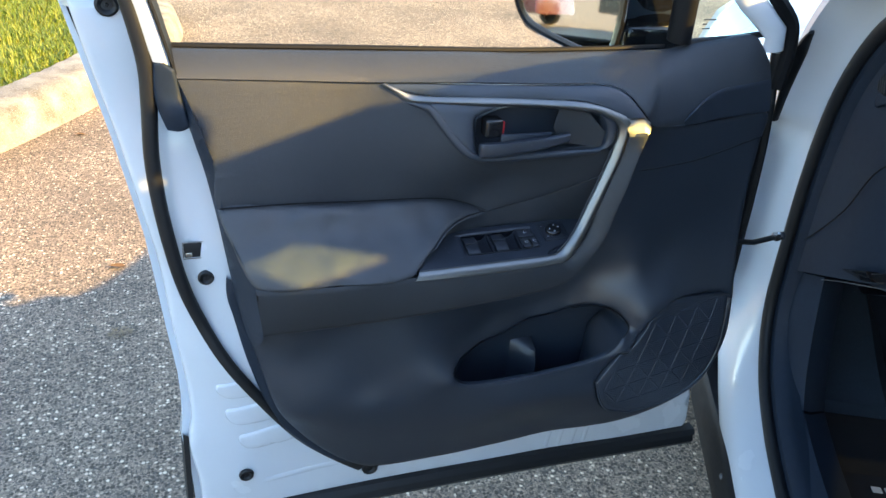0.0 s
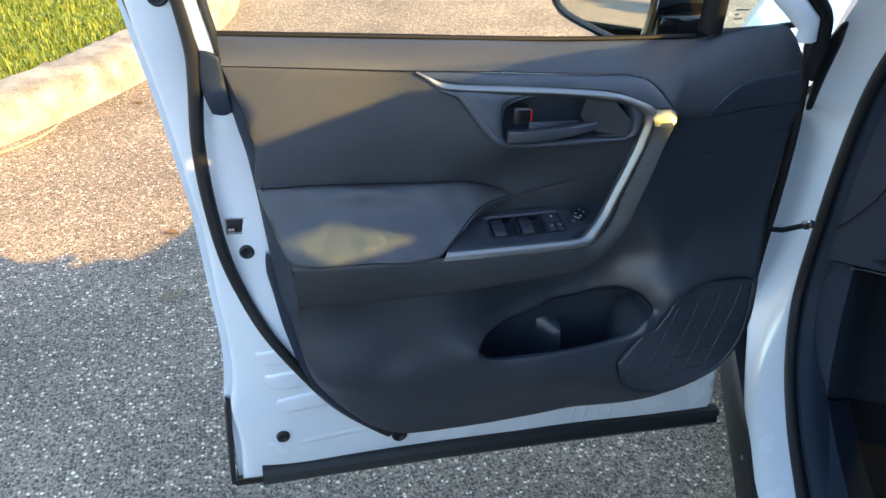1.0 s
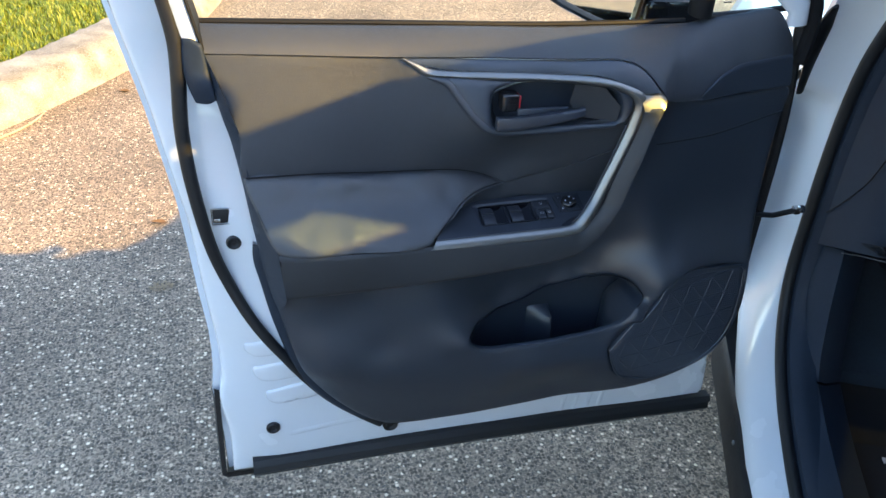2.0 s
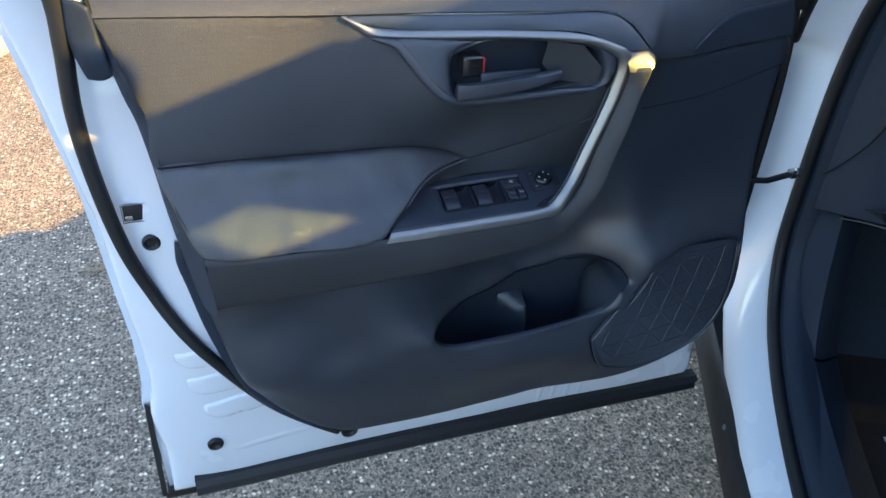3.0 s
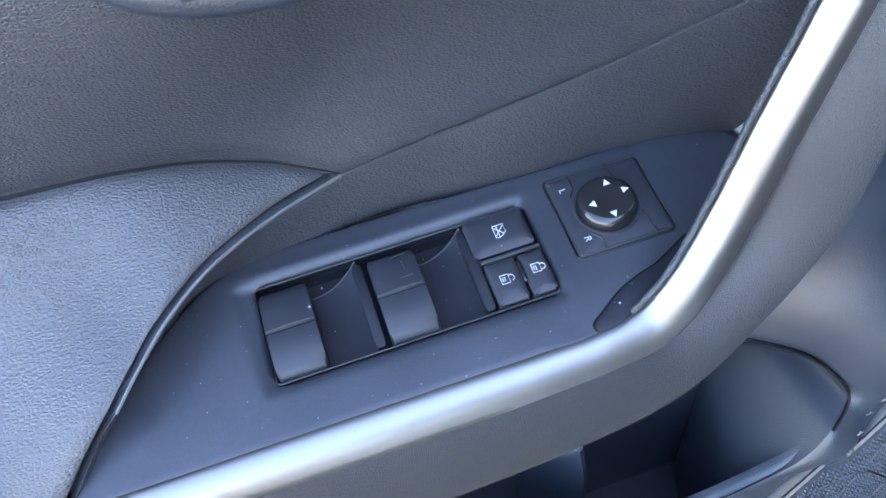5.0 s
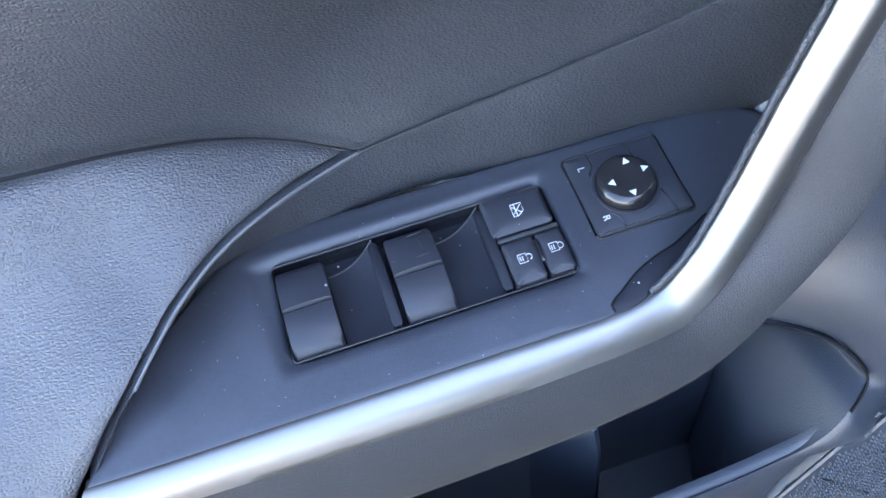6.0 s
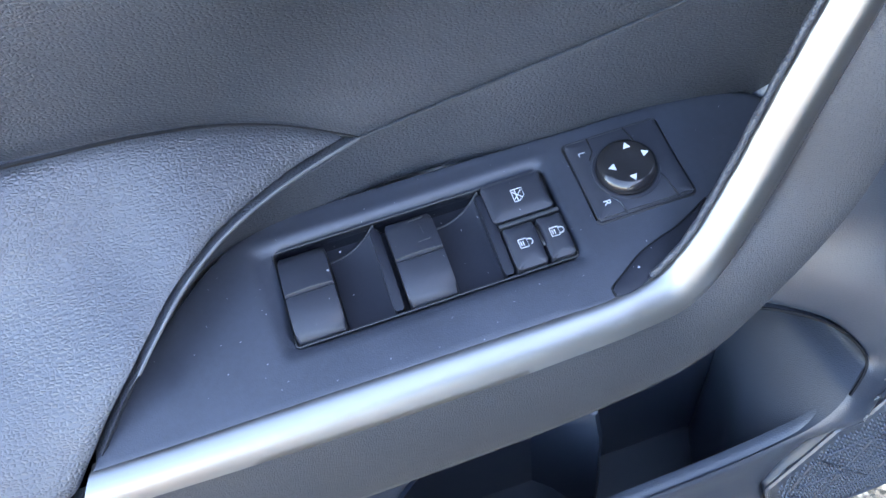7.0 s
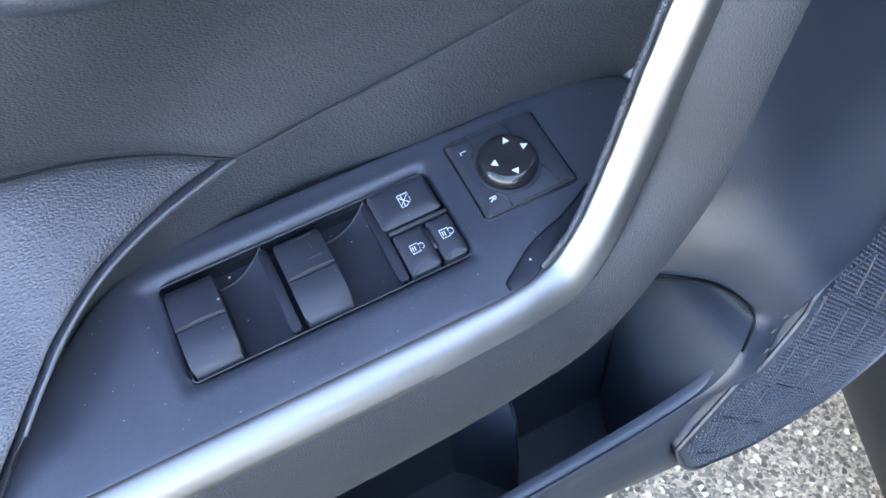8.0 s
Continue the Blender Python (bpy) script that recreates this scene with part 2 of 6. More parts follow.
def inside(x, z, poly):
    hit, j = False, len(poly) - 1
    for i in range(len(poly)):
        (xi, zi), (xj, zj) = poly[i], poly[j]
        if (zi > z) != (zj > z) and x < (xj - xi) * (z - zi) / (zj - zi) + xi:
            hit = not hit
        j = i
    return hit


def away(x, z, P, Q):
    """The distance of (x, z) from the closed line P."""
    q = np.array((x, z))
    d = Q - P
    t = np.clip(((q - P) * d).sum(1) / np.maximum((d * d).sum(1), 1e-14), 0, 1)
    return float(np.sqrt((((P + d * t[:, None]) - q) ** 2).sum(1).min()))


def flat_mesh(poly, holes, step, rims):
    """Triangles that fill the outline poly, with rings of points near its rim and a grid inside."""
    from mathutils.geometry import delaunay_2d_cdt
    loops = [poly] + list(holes)
    verts, edges = [], []
    for lp in loops:
        n0 = len(verts)
        verts += [Vector(q) for q in lp]
        edges += [(n0 + i, n0 + (i + 1) % len(lp)) for i in range(len(lp))]
    P = np.array([q for lp in loops for q in lp])
    Q = np.array([lp[(i + 1) % len(lp)] for lp in loops for i in range(len(lp))])
    for lp in loops:
        n = len(lp)
        for i in range(n):
            a, b = np.array(lp[i - 1]), np.array(lp[(i + 1) % n])
            t = (b - a) / max(np.linalg.norm(b - a), 1e-9)
            for r in rims:
                for s in (1, -1):
                    q = np.array(lp[i]) + s * r * np.array((-t[1], t[0]))
                    if inside(*q, poly) and not any(inside(*q, h) for h in holes) and away(*q, P, Q) > r * 0.9:
                        verts.append(Vector(q))
    lo, hi = np.array(poly).min(0), np.array(poly).max(0)
    keep = max(rims) * 1.4 if rims else step * 0.4
    j = 0
    z = lo[1]
    while z < hi[1]:
        x = lo[0] + (step / 2 if j % 2 else 0)
        while x < hi[0]:
            if inside(x, z, poly) and not any(inside(x, z, h) for h in holes) and away(x, z, P, Q) > keep:
                verts.append(Vector((x, z)))
            x += step
        z += step * 0.87
        j += 1
    vs, _, fs, *_ = delaunay_2d_cdt(verts, edges, [], 0, 1e-6)
    tris = []
    for f in fs:
        c = sum((vs[i] for i in f), Vector((0, 0))) / len(f)
        if inside(c.x, c.y, poly) and not any(inside(c.x, c.y, h) for h in holes):
            tris.append(f)
    return vs, tris, P, Q


def sheet(name, outline, material, parent, knots=(), holes=(), step=0.014, roll=0.004, thick=0.02, label="", steps=6, lift=0.0, hole_thick=None, bend=None, soft=2e-5):
    """A moulded panel: its outline lies in the door's face, its depth follows the outline and the knots; its rim rolls back."""
    curve = spline(outline, steps)
    f0 = plate_spline(list(outline) + list(knots), soft)
    f = (lambda x, z: bend(x, z, f0(x, z))) if bend else f0
    poly = [(q.x, q.z) for q in curve]
    vs, tris, P, Q = flat_mesh(poly, holes, step, (roll * 0.12, roll * 0.4, roll) if roll else ())
    bm = bmesh.new()
    made = []
    for v in vs:
        d = away(v.x, v.y, P, Q)
        back = roll - math.sqrt(max(roll * roll - (roll - d) ** 2, 0)) if d < roll else 0.0
        made.append(bm.verts.new((v.x, f(v.x, v.y) + back - lift, v.y)))
    for t in tris:
        bm.faces.new([made[i] for i in t])
    bmesh.ops.delete(bm, geom=[v for v in bm.verts if not v.link_faces], context="VERTS")
    rim = [e for e in bm.edges if len(e.link_faces) == 1]
    ext = bmesh.ops.extrude_edge_only(bm, edges=rim)
    for v in (g for g in ext["geom"] if isinstance(g, bmesh.types.BMVert)):
        in_hole = any(min((v.co.x - q[0]) ** 2 + (v.co.z - q[1]) ** 2 for q in h) < 1e-6 for h in holes)
        v.co.y += hole_thick if in_hole and hole_thick is not None else thick
    ob = part(name, bm, material, parent, label, smooth=50)
    return ob, f


def bowl(name, outline, rings, material, parent, label="", steps=6):
    """A hollow: the outline carried back in rings of (size, dx, dy, dz), closed at its bottom."""
    c = spline(outline, steps)
    mid = sum(c, Vector()) / len(c)
    bm = bmesh.new()
    last = None
    for size, dx, dy, dz in rings:
        row = []
        for q in c:
            w = mid + (q - mid) * size
            row.append(bm.verts.new((w.x + dx, (q.y if dy < 0.004 else mid.y) + dy, w.z + dz)))
        if last:
            for i in range(len(row)):
                bm.faces.new((last[i - 1], last[i], row[i], row[i - 1]))
        last = row
    bm.faces.new(last)
    return part(name, bm, material, parent, label)


def box_bm(lo, hi, bevel=0.0, seg=2, m=None):
    bm = bmesh.new()
    bmesh.ops.create_cube(bm, size=1)
    for v in bm.verts:
        v.co = Vector([(lo[i] + hi[i]) / 2 + v.co[i] * (hi[i] - lo[i]) for i in range(3)])
    if bevel:
        bmesh.ops.bevel(bm, geom=list(bm.edges), offset=bevel, segments=seg, affect="EDGES", profile=0.5)
    if m:
        bm.transform(m)
    return bm


def disc_bm(profile, m, sides=28):
    """A turned piece: profile rows of (radius, height)."""
    bm = bmesh.new()
    last = None
    for r, h in profile:
        row = [bm.verts.new((r * math.cos(2 * math.pi * i / sides), r * math.sin(2 * math.pi * i / sides), h)) for i in range(sides)]
        if last:
            for i in range(sides):
                bm.faces.new((last[i - 1], last[i], row[i], row[i - 1]))
        last = row
    bm.faces.new(last)
    bm.transform(m)
    return bm


def tube_bm(path, radius, sides=10, flat=1.0, closed=False):
    """A bar of round section along the path; radius may be a function of 0..1."""
    bm = bmesh.new()
    pts = [Vector(q) for q in path]
    last, first = None, None
    n = len(pts)
    for k, q in enumerate(pts):
        if closed:
            t = (pts[(k + 1) % n] - pts[k - 1]).normalized()
        else:
            t = (pts[min(k + 1, n - 1)] - pts[max(k - 1, 0)]).normalized()
        a = t.cross(Vector((0, 1, 0)))
        a = a.normalized() if a.length > 1e-4 else Vector((1, 0, 0))
        b = t.cross(a).normalized()
        r = radius(k / (n - 1)) if callable(radius) else radius
        row = [bm.verts.new(q + a * r * math.cos(2 * math.pi * i / sides) + b * r * flat * math.sin(2 * math.pi * i / sides)) for i in range(sides)]
        if last:
            for i in range(sides):
                bm.faces.new((last[i - 1], last[i], row[i], row[i - 1]))
        first = first or row
        last = row
    if closed:
        for i in range(sides):
            bm.faces.new((last[i - 1], last[i], first[i], first[i - 1]))
    else:
        bm.faces.new(first)
        bm.faces.new(last)
    return bm


def strip_bm(rows):
    """A skin through rows of points of equal length."""
    bm = bmesh.new()
    last = None
    for r in rows:
        row = [bm.verts.new(q) for q in r]
        if last:
            for i in range(len(row) - 1):
                bm.faces.new((last[i], last[i + 1], row[i + 1], row[i]))
        last = row
    return bm


def join(bms):
    out = bmesh.new()
    for b in bms:
        me = bpy.data.meshes.new("scratch")
        b.to_mesh(me)
        b.free()
        out.from_mesh(me)
        bpy.data.meshes.remove(me)
    return out


# ---- ground, kerb and lawn ----
bm = bmesh.new()
bmesh.ops.create_grid(bm, x_segments=2, y_segments=2, size=600)
tagged(part("ground", bm, ASPHALT, smooth=0), "worn grey asphalt car park with pale stone chips", "asphalt", kind="structure")

rnd_stain = random.Random(5)
bm = bmesh.new()
for k in range(46):
    a, f = rnd_stain.uniform(0, 6.283), rnd_stain.random() ** 0.5
    c = Vector((-0.265 + 0.034 * f * math.cos(a), 1.07 + 0.023 * f * math.sin(a), 0.003))
    bm.faces.new([bm.verts.new(c + Vector((0.0042 * math.cos(b + a), 0.0036 * math.sin(b + a), 0.0005 * (k % 3)))) for b in (0, 1.1, 2.2, 3.2, 4.1, 5.2)])
STAIN = mat("dried_mud", (0.30, 0.22, 0.13), 0.9, vary=0.3, vary_size=60, grain=0.6)
tagged(part("dried_mud", bm, STAIN, smooth=0), "pale brown patch of dried mud on the asphalt", "mud patch", kind="stuff")

KERB_FOOT = [(-3.6, -1.2, 0), (-2.2, 0.6, 0), (-1.35, 1.72, 0), (-0.76, 2.52, 0), (-0.43, 3.1, 0), (-0.13, 3.85, 0), (-0.02, 4.45, 0), (-0.07, 5.0, 0), (-0.30, 5.5, 0), (-1.0, 6.3, 0), (-3.5, 8.6, 0)]
foot = spline(KERB_FOOT, 14, closed=False)


def offset_line(line, d):
    out = []
    for i, q in enumerate(line):
        t = (line[min(i + 1, len(line) - 1)] - line[max(i - 1, 0)]).normalized()
        out.append(q + Vector((-t.y, t.x, 0)) * d)
    return out


rng = random.Random(4)
rows = []
for i, (q, t) in enumerate(zip(foot, offset_line(foot, 1.0))):
    side = t - q
    j = rng.uniform(-0.006, 0.006)
    rows.append([q + side * s + Vector((0, 0, z + (j if 0 < z else 0))) for s, z in
                 ((-0.02, -0.03), (0.0, 0.02), (0.015, 0.07), (0.035, 0.115), (0.06, 0.14), (0.12, 0.15), (0.22, 0.152), (0.255, 0.145), (0.265, 0.10))])
kerb = tagged(part("kerb", strip_bm(rows), CONCRETE), "sunlit worn concrete kerb round a grass bed", "kerb", kind="structure")
inner = offset_line(foot, 0.26)
lawn_poly = [(q.x, q.y) for q in inner] + [(-9.0, 8.6), (-9.0, -1.2)]
vs, tris, _, _ = flat_mesh(lawn_poly, (), 0.5, ())
bm = bmesh.new()
made = [bm.verts.new((v.x, v.y, 0.125 + 0.012 * noise.noise((v.x * 3, v.y * 3, 0)))) for v in vs]
for t in tris:
    bm.faces.new([made[i] for i in t])
tagged(part("lawn_soil", bm, SOIL), "bare soil under the lawn", "soil", kind="structure")
verts, faces = [], []
rng = random.Random(11)
near_lawn = [q for q in lawn_poly]
while len(faces) < 150000:
    x, y = rng.uniform(-3.1, 0.0), rng.uniform(1.7, 6.0)
    if not inside(x, y, near_lawn):
        continue
    tuft = noise.noise((x * 5, y * 5, 2.0))
    h = 0.022 + 0.022 * rng.random() + 0.014 * tuft
    a, lean = rng.uniform(0, 6.283), rng.uniform(0.3, 1.3) * h
    w = rng.uniform(0.0018, 0.0036)
    dx, dy = math.cos(a), math.sin(a)
    n0 = len(verts)
    verts += [(x - dy * w, y + dx * w, 0.12), (x + dy * w, y - dx * w, 0.12),
              (x + dx * lean * 0.4 + dy * w * 0.8, y + dy * lean * 0.4 - dx * w * 0.8, 0.125 + h * 0.6),
              (x + dx * lean * 0.4 - dy * w * 0.8, y + dy * lean * 0.4 + dx * w * 0.8, 0.125 + h * 0.6),
              (x + dx * lean, y + dy * lean, 0.125 + h)]
    faces += [(n0, n0 + 1, n0 + 2, n0 + 3), (n0 + 3, n0 + 2, n0 + 4)]
me = bpy.data.meshes.new("grass")
me.from_pydata(verts, [], faces)
me.materials.append(GRASS)
tagged(new("grass", me), "sunlit bright green mown grass", "grass", kind="stuff")
# dead leaves and twigs by the kerb
rng = random.Random(5)
leaf_mat = mat("dry_leaf", (0.20, 0.11, 0.04), 0.7, vary=0.4)
for k in range(9):
    bm = bmesh.new()
    L = rng.uniform(0.018, 0.034)
    ring = [(-L, 0, 0), (-L * 0.4, L * 0.4, 0.004), (L * 0.3, L * 0.35, 0.006), (L, 0, 0.002), (L * 0.3, -L * 0.35, 0.006), (-L * 0.4, -L * 0.4, 0.004)]
    vv = [bm.verts.new(q) for q in ring]
    mid = bm.verts.new((0, 0, 0))
    for i in range(6):
        bm.faces.new((vv[i - 1], vv[i], mid))
    bm.transform(pose(rng.uniform(-1.3, -0.2), rng.uniform(1.4, 3.0), 0.003, 0, 0, rng.uniform(0, 360)))
    tagged(part("dry_leaf", bm, leaf_mat), "small dry brown leaf on the asphalt", "leaf", group="dry leaves")

twig = [(-1.02, 2.10, 0.006), (-0.942, 2.156, 0.008), (-0.876, 2.225, 0.008), (-0.826, 2.293, 0.010), (-0.788, 2.378, 0.012), (-0.771, 2.42, 0.018)]
tagged(part("twig", tube_bm(spline(twig, 6, closed=False), lambda s: 0.006 - 0.003 * s, 6), mat("dry_twig", (0.42, 0.33, 0.22), 0.8, vary=0.3)), "pale dry twig lying beside the kerb", "twig")

# ---- the open door ----
door = tagged(new("open_door"), "open white car door with black inner trim panel", "door")
door.location = (0.36, 0.02, 0.31)


def hang(ob):
    ob.parent = door
    ob.matrix_parent_inverse = Matrix.Translation((-0.36, -0.02, -0.31))
    return ob


INSERT = [(-0.054, 0.003, 1.0152), (0.028, 0.001, 1.0122), (0.192, -0.003, 1.0055), (0.221, -0.012, 0.986), (0.248, -0.016, 0.98), (0.275, -0.03, 0.946), (0.297, -0.038, 0.925), (0.317, -0.04, 0.916), (0.389, -0.048, 0.921), (0.478, -0.06, 0.930), (0.494, -0.059, 0.90), (0.484, -0.053, 0.886), (0.462, -0.045, 0.876), (0.441, -0.037, 0.8642), (0.4255, -0.031, 0.8563), (0.4084, -0.026, 0.8492), (0.39, -0.022, 0.8431), (0.3707, -0.0185, 0.8374), (0.3509, -0.0145, 0.8307), (0.3386, -0.012, 0.8266), (0.317, -0.003, 0.831), (0.296, -0.002, 0.838), (0.27, -0.004, 0.844), (0.244, -0.006, 0.847), (0.17, -0.005, 0.846), (-0.008, -0.022, 0.859), (-0.013, -0.016, 0.918)]
BEZEL = [(0.225, -0.01, 0.986), (0.311, -0.026, 0.984), (0.384, -0.038, 0.983), (0.444, -0.055, 0.982), (0.466, -0.062, 0.976), (0.487, -0.066, 0.962), (0.48, -0.066, 0.933), (0.469, -0.062, 0.927), (0.388, -0.05, 0.921), (0.316, -0.042, 0.917), (0.297, -0.04, 0.924), (0.274, -0.032, 0.945), (0.247, -0.018, 0.979)]
CUP = [(0.346, -0.034, 0.98), (0.445, -0.055, 0.977), (0.465, -0.058, 0.97), (0.474, -0.06, 0.951), (0.47, -0.058, 0.932), (0.389, -0.046, 0.924), (0.312, -0.038, 0.923), (0.305, -0.037, 0.932), (0.305, -0.034, 0.965), (0.31, -0.034, 0.969)]
PAD = [(-0.009, -0.026, 0.864), (0.077, -0.018, 0.86), (0.17, -0.008, 0.852), (0.244, -0.01, 0.851), (0.27, -0.008, 0.848), (0.296, -0.006, 0.842), (0.317, -0.007, 0.835), (0.3385, -0.012, 0.8265), (0.3385, -0.012, 0.8265), (0.3297, -0.0155, 0.8262), (0.308, -0.025, 0.8256), (0.2865, -0.037, 0.8230), (0.2707, -0.0485, 0.8176), (0.2587, -0.06, 0.8113), (0.2505, -0.068, 0.8065), (0.2385, -0.0765, 0.7975), (0.2275, -0.084, 0.787), (0.2175, -0.090, 0.7795), (0.119, -0.092, 0.779), (0.039, -0.088, 0.778), (0.023, -0.082, 0.781), (0.001, -0.052, 0.825)]
PAD_IN = [(0.127, -0.030, 0.853), (0.125, -0.033, 0.838), (0.123, -0.046, 0.823), (0.121, -0.070, 0.807), (0.12, -0.086, 0.793), (0.211, -0.024, 0.846), (0.208, -0.029, 0.832), (0.206, -0.046, 0.816), (0.205, -0.070, 0.801), (0.036, -0.036, 0.850), (0.036, -0.041, 0.836), (0.036, -0.055, 0.820), (0.036, -0.077, 0.800), (0.262, -0.024, 0.834), (0.256, -0.038, 0.820), (0.081, -0.033, 0.8515), (0.0805, -0.037, 0.837), (0.0795, -0.0505, 0.8215), (0.0785, -0.0735, 0.8035), (0.169, -0.027, 0.8495), (0.1665, -0.031, 0.835), (0.1645, -0.046, 0.8195), (0.163, -0.070, 0.804)]
SIDEBAND = [(-0.051, 0.012, 1.026), (-0.045, 0, 1.019), (-0.011, -0.018, 0.918), (-0.005, -0.028, 0.863), (0.004, -0.054, 0.826), (0.025, -0.082, 0.777), (0.03, -0.08, 0.708), (0.018, -0.03, 0.667), (0.005, -0.02, 0.718), (-0.013, -0.012, 0.846), (-0.029, -0.006, 0.931), (-0.044, 0.005, 0.993)]
LOWER = [(0.004, -0.02, 0.737), (0.011, -0.022, 0.7), (0.027, -0.025, 0.623), (0.061, -0.025, 0.523), (0.121, -0.025, 0.451), (0.175, -0.024, 0.414), (0.223, -0.024, 0.4085), (0.295, -0.027, 0.411), (0.368, -0.032, 0.420), (0.423, -0.038, 0.430), (0.477, -0.045, 0.441), (0.538, -0.06, 0.452), (0.58, -0.072, 0.465), (0.65, -0.082, 0.494), (0.695, -0.084, 0.522), (0.7175, -0.084, 0.557), (0.732, -0.082, 0.607), (0.733, -0.076, 0.6655), (0.7345, -0.062, 0.717), (0.738, -0.048, 0.767), (0.7425, -0.036, 0.836), (0.75, -0.027, 0.91), (0.75, -0.028, 0.953), (0.672, -0.03, 0.948), (0.602, -0.036, 0.944), (0.547, -0.042, 0.948), (0.521, -0.042, 0.901), (0.486, -0.03, 0.801), (0.459, -0.022, 0.765), (0.409, -0.016, 0.75), (0.284, -0.03, 0.735), (0.164, -0.05, 0.724), (0.04, -0.06, 0.715)]
LOWER_IN = [(0.053, -0.045, 0.614), (0.167, -0.055, 0.587), (0.071, -0.052, 0.553), (0.166, -0.062, 0.564), (0.293, -0.072, 0.575), (0.229, -0.035, 0.443), (0.424, -0.080, 0.573), (0.43, -0.052, 0.476), (0.50, -0.086, 0.560), (0.50, -0.074, 0.50), (0.613, -0.076, 0.698), (0.572, -0.079, 0.662), (0.604, -0.040, 0.792), (0.648, -0.033, 0.859), (0.70, -0.046, 0.745), (0.642, -0.047, 0.745), (0.60, -0.060, 0.714), (0.60, -0.048, 0.745), (0.56, -0.042, 0.76), (0.25, -0.058, 0.64), (0.10, -0.051, 0.66), (0.19, -0.055, 0.66), (0.19, -0.052, 0.70), (0.26, -0.048, 0.69), (0.428, -0.008, 0.677), (0.476, -0.012, 0.70), (0.36, -0.012, 0.665), (0.325, -0.026, 0.689), (0.526, -0.026, 0.715), (0.54, -0.05, 0.69), (0.60, -0.084, 0.60), (0.65, -0.080, 0.62), (0.66, -0.085, 0.56), (0.59, -0.085, 0.53), (0.69, -0.077, 0.65)]
POCKET = [(0.290, -0.074, 0.600), (0.300, -0.058, 0.612), (0.344, -0.030, 0.622), (0.424, -0.010, 0.640), (0.491, -0.016, 0.655), (0.520, -0.038, 0.668), (0.545, -0.056, 0.664), (0.5595, -0.070, 0.645), (0.546, -0.082, 0.635), (0.5345, -0.083, 0.6195), (0.522, -0.0825, 0.608), (0.495, -0.082, 0.598), (0.45, -0.081, 0.591), (0.39, -0.079, 0.5855), (0.305, -0.075, 0.586)]
GRILLE = [(0.513, -0.086, 0.5607), (0.513, -0.086, 0.5607), (0.522, -0.087, 0.531), (0.538, -0.0855, 0.508), (0.552, -0.085, 0.502), (0.579, -0.086, 0.496), (0.615, -0.087, 0.501), (0.663, -0.087, 0.516), (0.7, -0.086, 0.549), (0.717, -0.084, 0.589), (0.722, -0.08, 0.633), (0.7255, -0.07, 0.6765), (0.7255, -0.07, 0.6765), (0.7195, -0.069, 0.6835), (0.673, -0.071, 0.687), (0.638, -0.0725, 0.688), (0.6217, -0.0735, 0.685), (0.5864, -0.082, 0.6566), (0.5864, -0.082, 0.6566), (0.5839, -0.083, 0.6476), (0.5839, -0.083, 0.6476), (0.559, -0.085, 0.609), (0.559, -0.085, 0.609), (0.545, -0.085, 0.608), (0.545, -0.085, 0.608)]
SEAL = [(-0.158, 0, 1.30), (-0.10, 0, 1.15), (-0.086, 0, 1.095), (-0.076, 0, 1.03), (-0.077, 0, 0.989), (-0.081, 0, 0.915), (-0.075, 0, 0.828), (-0.058, 0, 0.73), (-0.029, 0, 0.651), (0.023, 0, 0.563), (0.089, 0, 0.469), (0.171, -0.004, 0.4)]
CREASE = [(0.3386, -0.012, 0.8266), (0.3509, -0.0145, 0.8307), (0.3707, -0.0185, 0.8374), (0.39, -0.022, 0.8431), (0.4084, -0.026, 0.8492), (0.4255, -0.031, 0.8563), (0.441, -0.037, 0.8642), (0.462, -0.045, 0.876), (0.484, -0.053, 0.886)]

# white pressed-steel shell
SHELL = [(-0.153, 0.05, 1.095), (-0.153, 0.05, 1.095), (-0.142, 0.05, 1.037), (-0.117, 0.05, 0.919), (-0.092, 0.045, 0.779), (-0.080, 0.035, 0.653), (-0.071, 0.030, 0.573), (-0.069, 0.022, 0.514), (-0.076, 0.018, 0.472), (-0.067, 0.014, 0.399), (-0.068, 0.012, 0.318), (-0.068, 0.012, 0.318), (-0.035, 0.008, 0.322), (0.19, 0.008, 0.333), (0.50, 0.008, 0.328), (0.783, 0.008, 0.318), (0.783, 0.008, 0.318), (0.770, 0.008, 0.45), (0.772, 0.01, 0.70), (0.765, 0.015, 0.95), (0.755, 0.03, 0.99), (0.755, 0.03, 0.99), (0.60, 0.05, 0.985), (0.20, 0.055, 0.985), (-0.045, 0.05, 0.99), (-0.060, 0.05, 1.04), (-0.085, 0.05, 1.095), (-0.085, 0.05, 1.095)]
shell_knots = [(-0.045, 0.016, 0.80), (-0.032, 0.010, 0.775), (0.0, 0.0, 0.417), (0.188, 0.002, 0.382), (-0.02, 0.006, 0.60), (0.05, 0.004, 0.45), (-0.05, 0.030, 0.93), (-0.02, 0.020, 0.86), (0.3, 0.01, 0.6), (0.6, 0.01, 0.7), (0.4, 0.004, 0.38), (0.65, 0.004, 0.39), (-0.09, 0.036, 0.80)]
shell, shell_y = sheet("shell", SHELL, WHITE, None, shell_knots, step=0.02, roll=0.008, thick=0.11)
hang(shell)
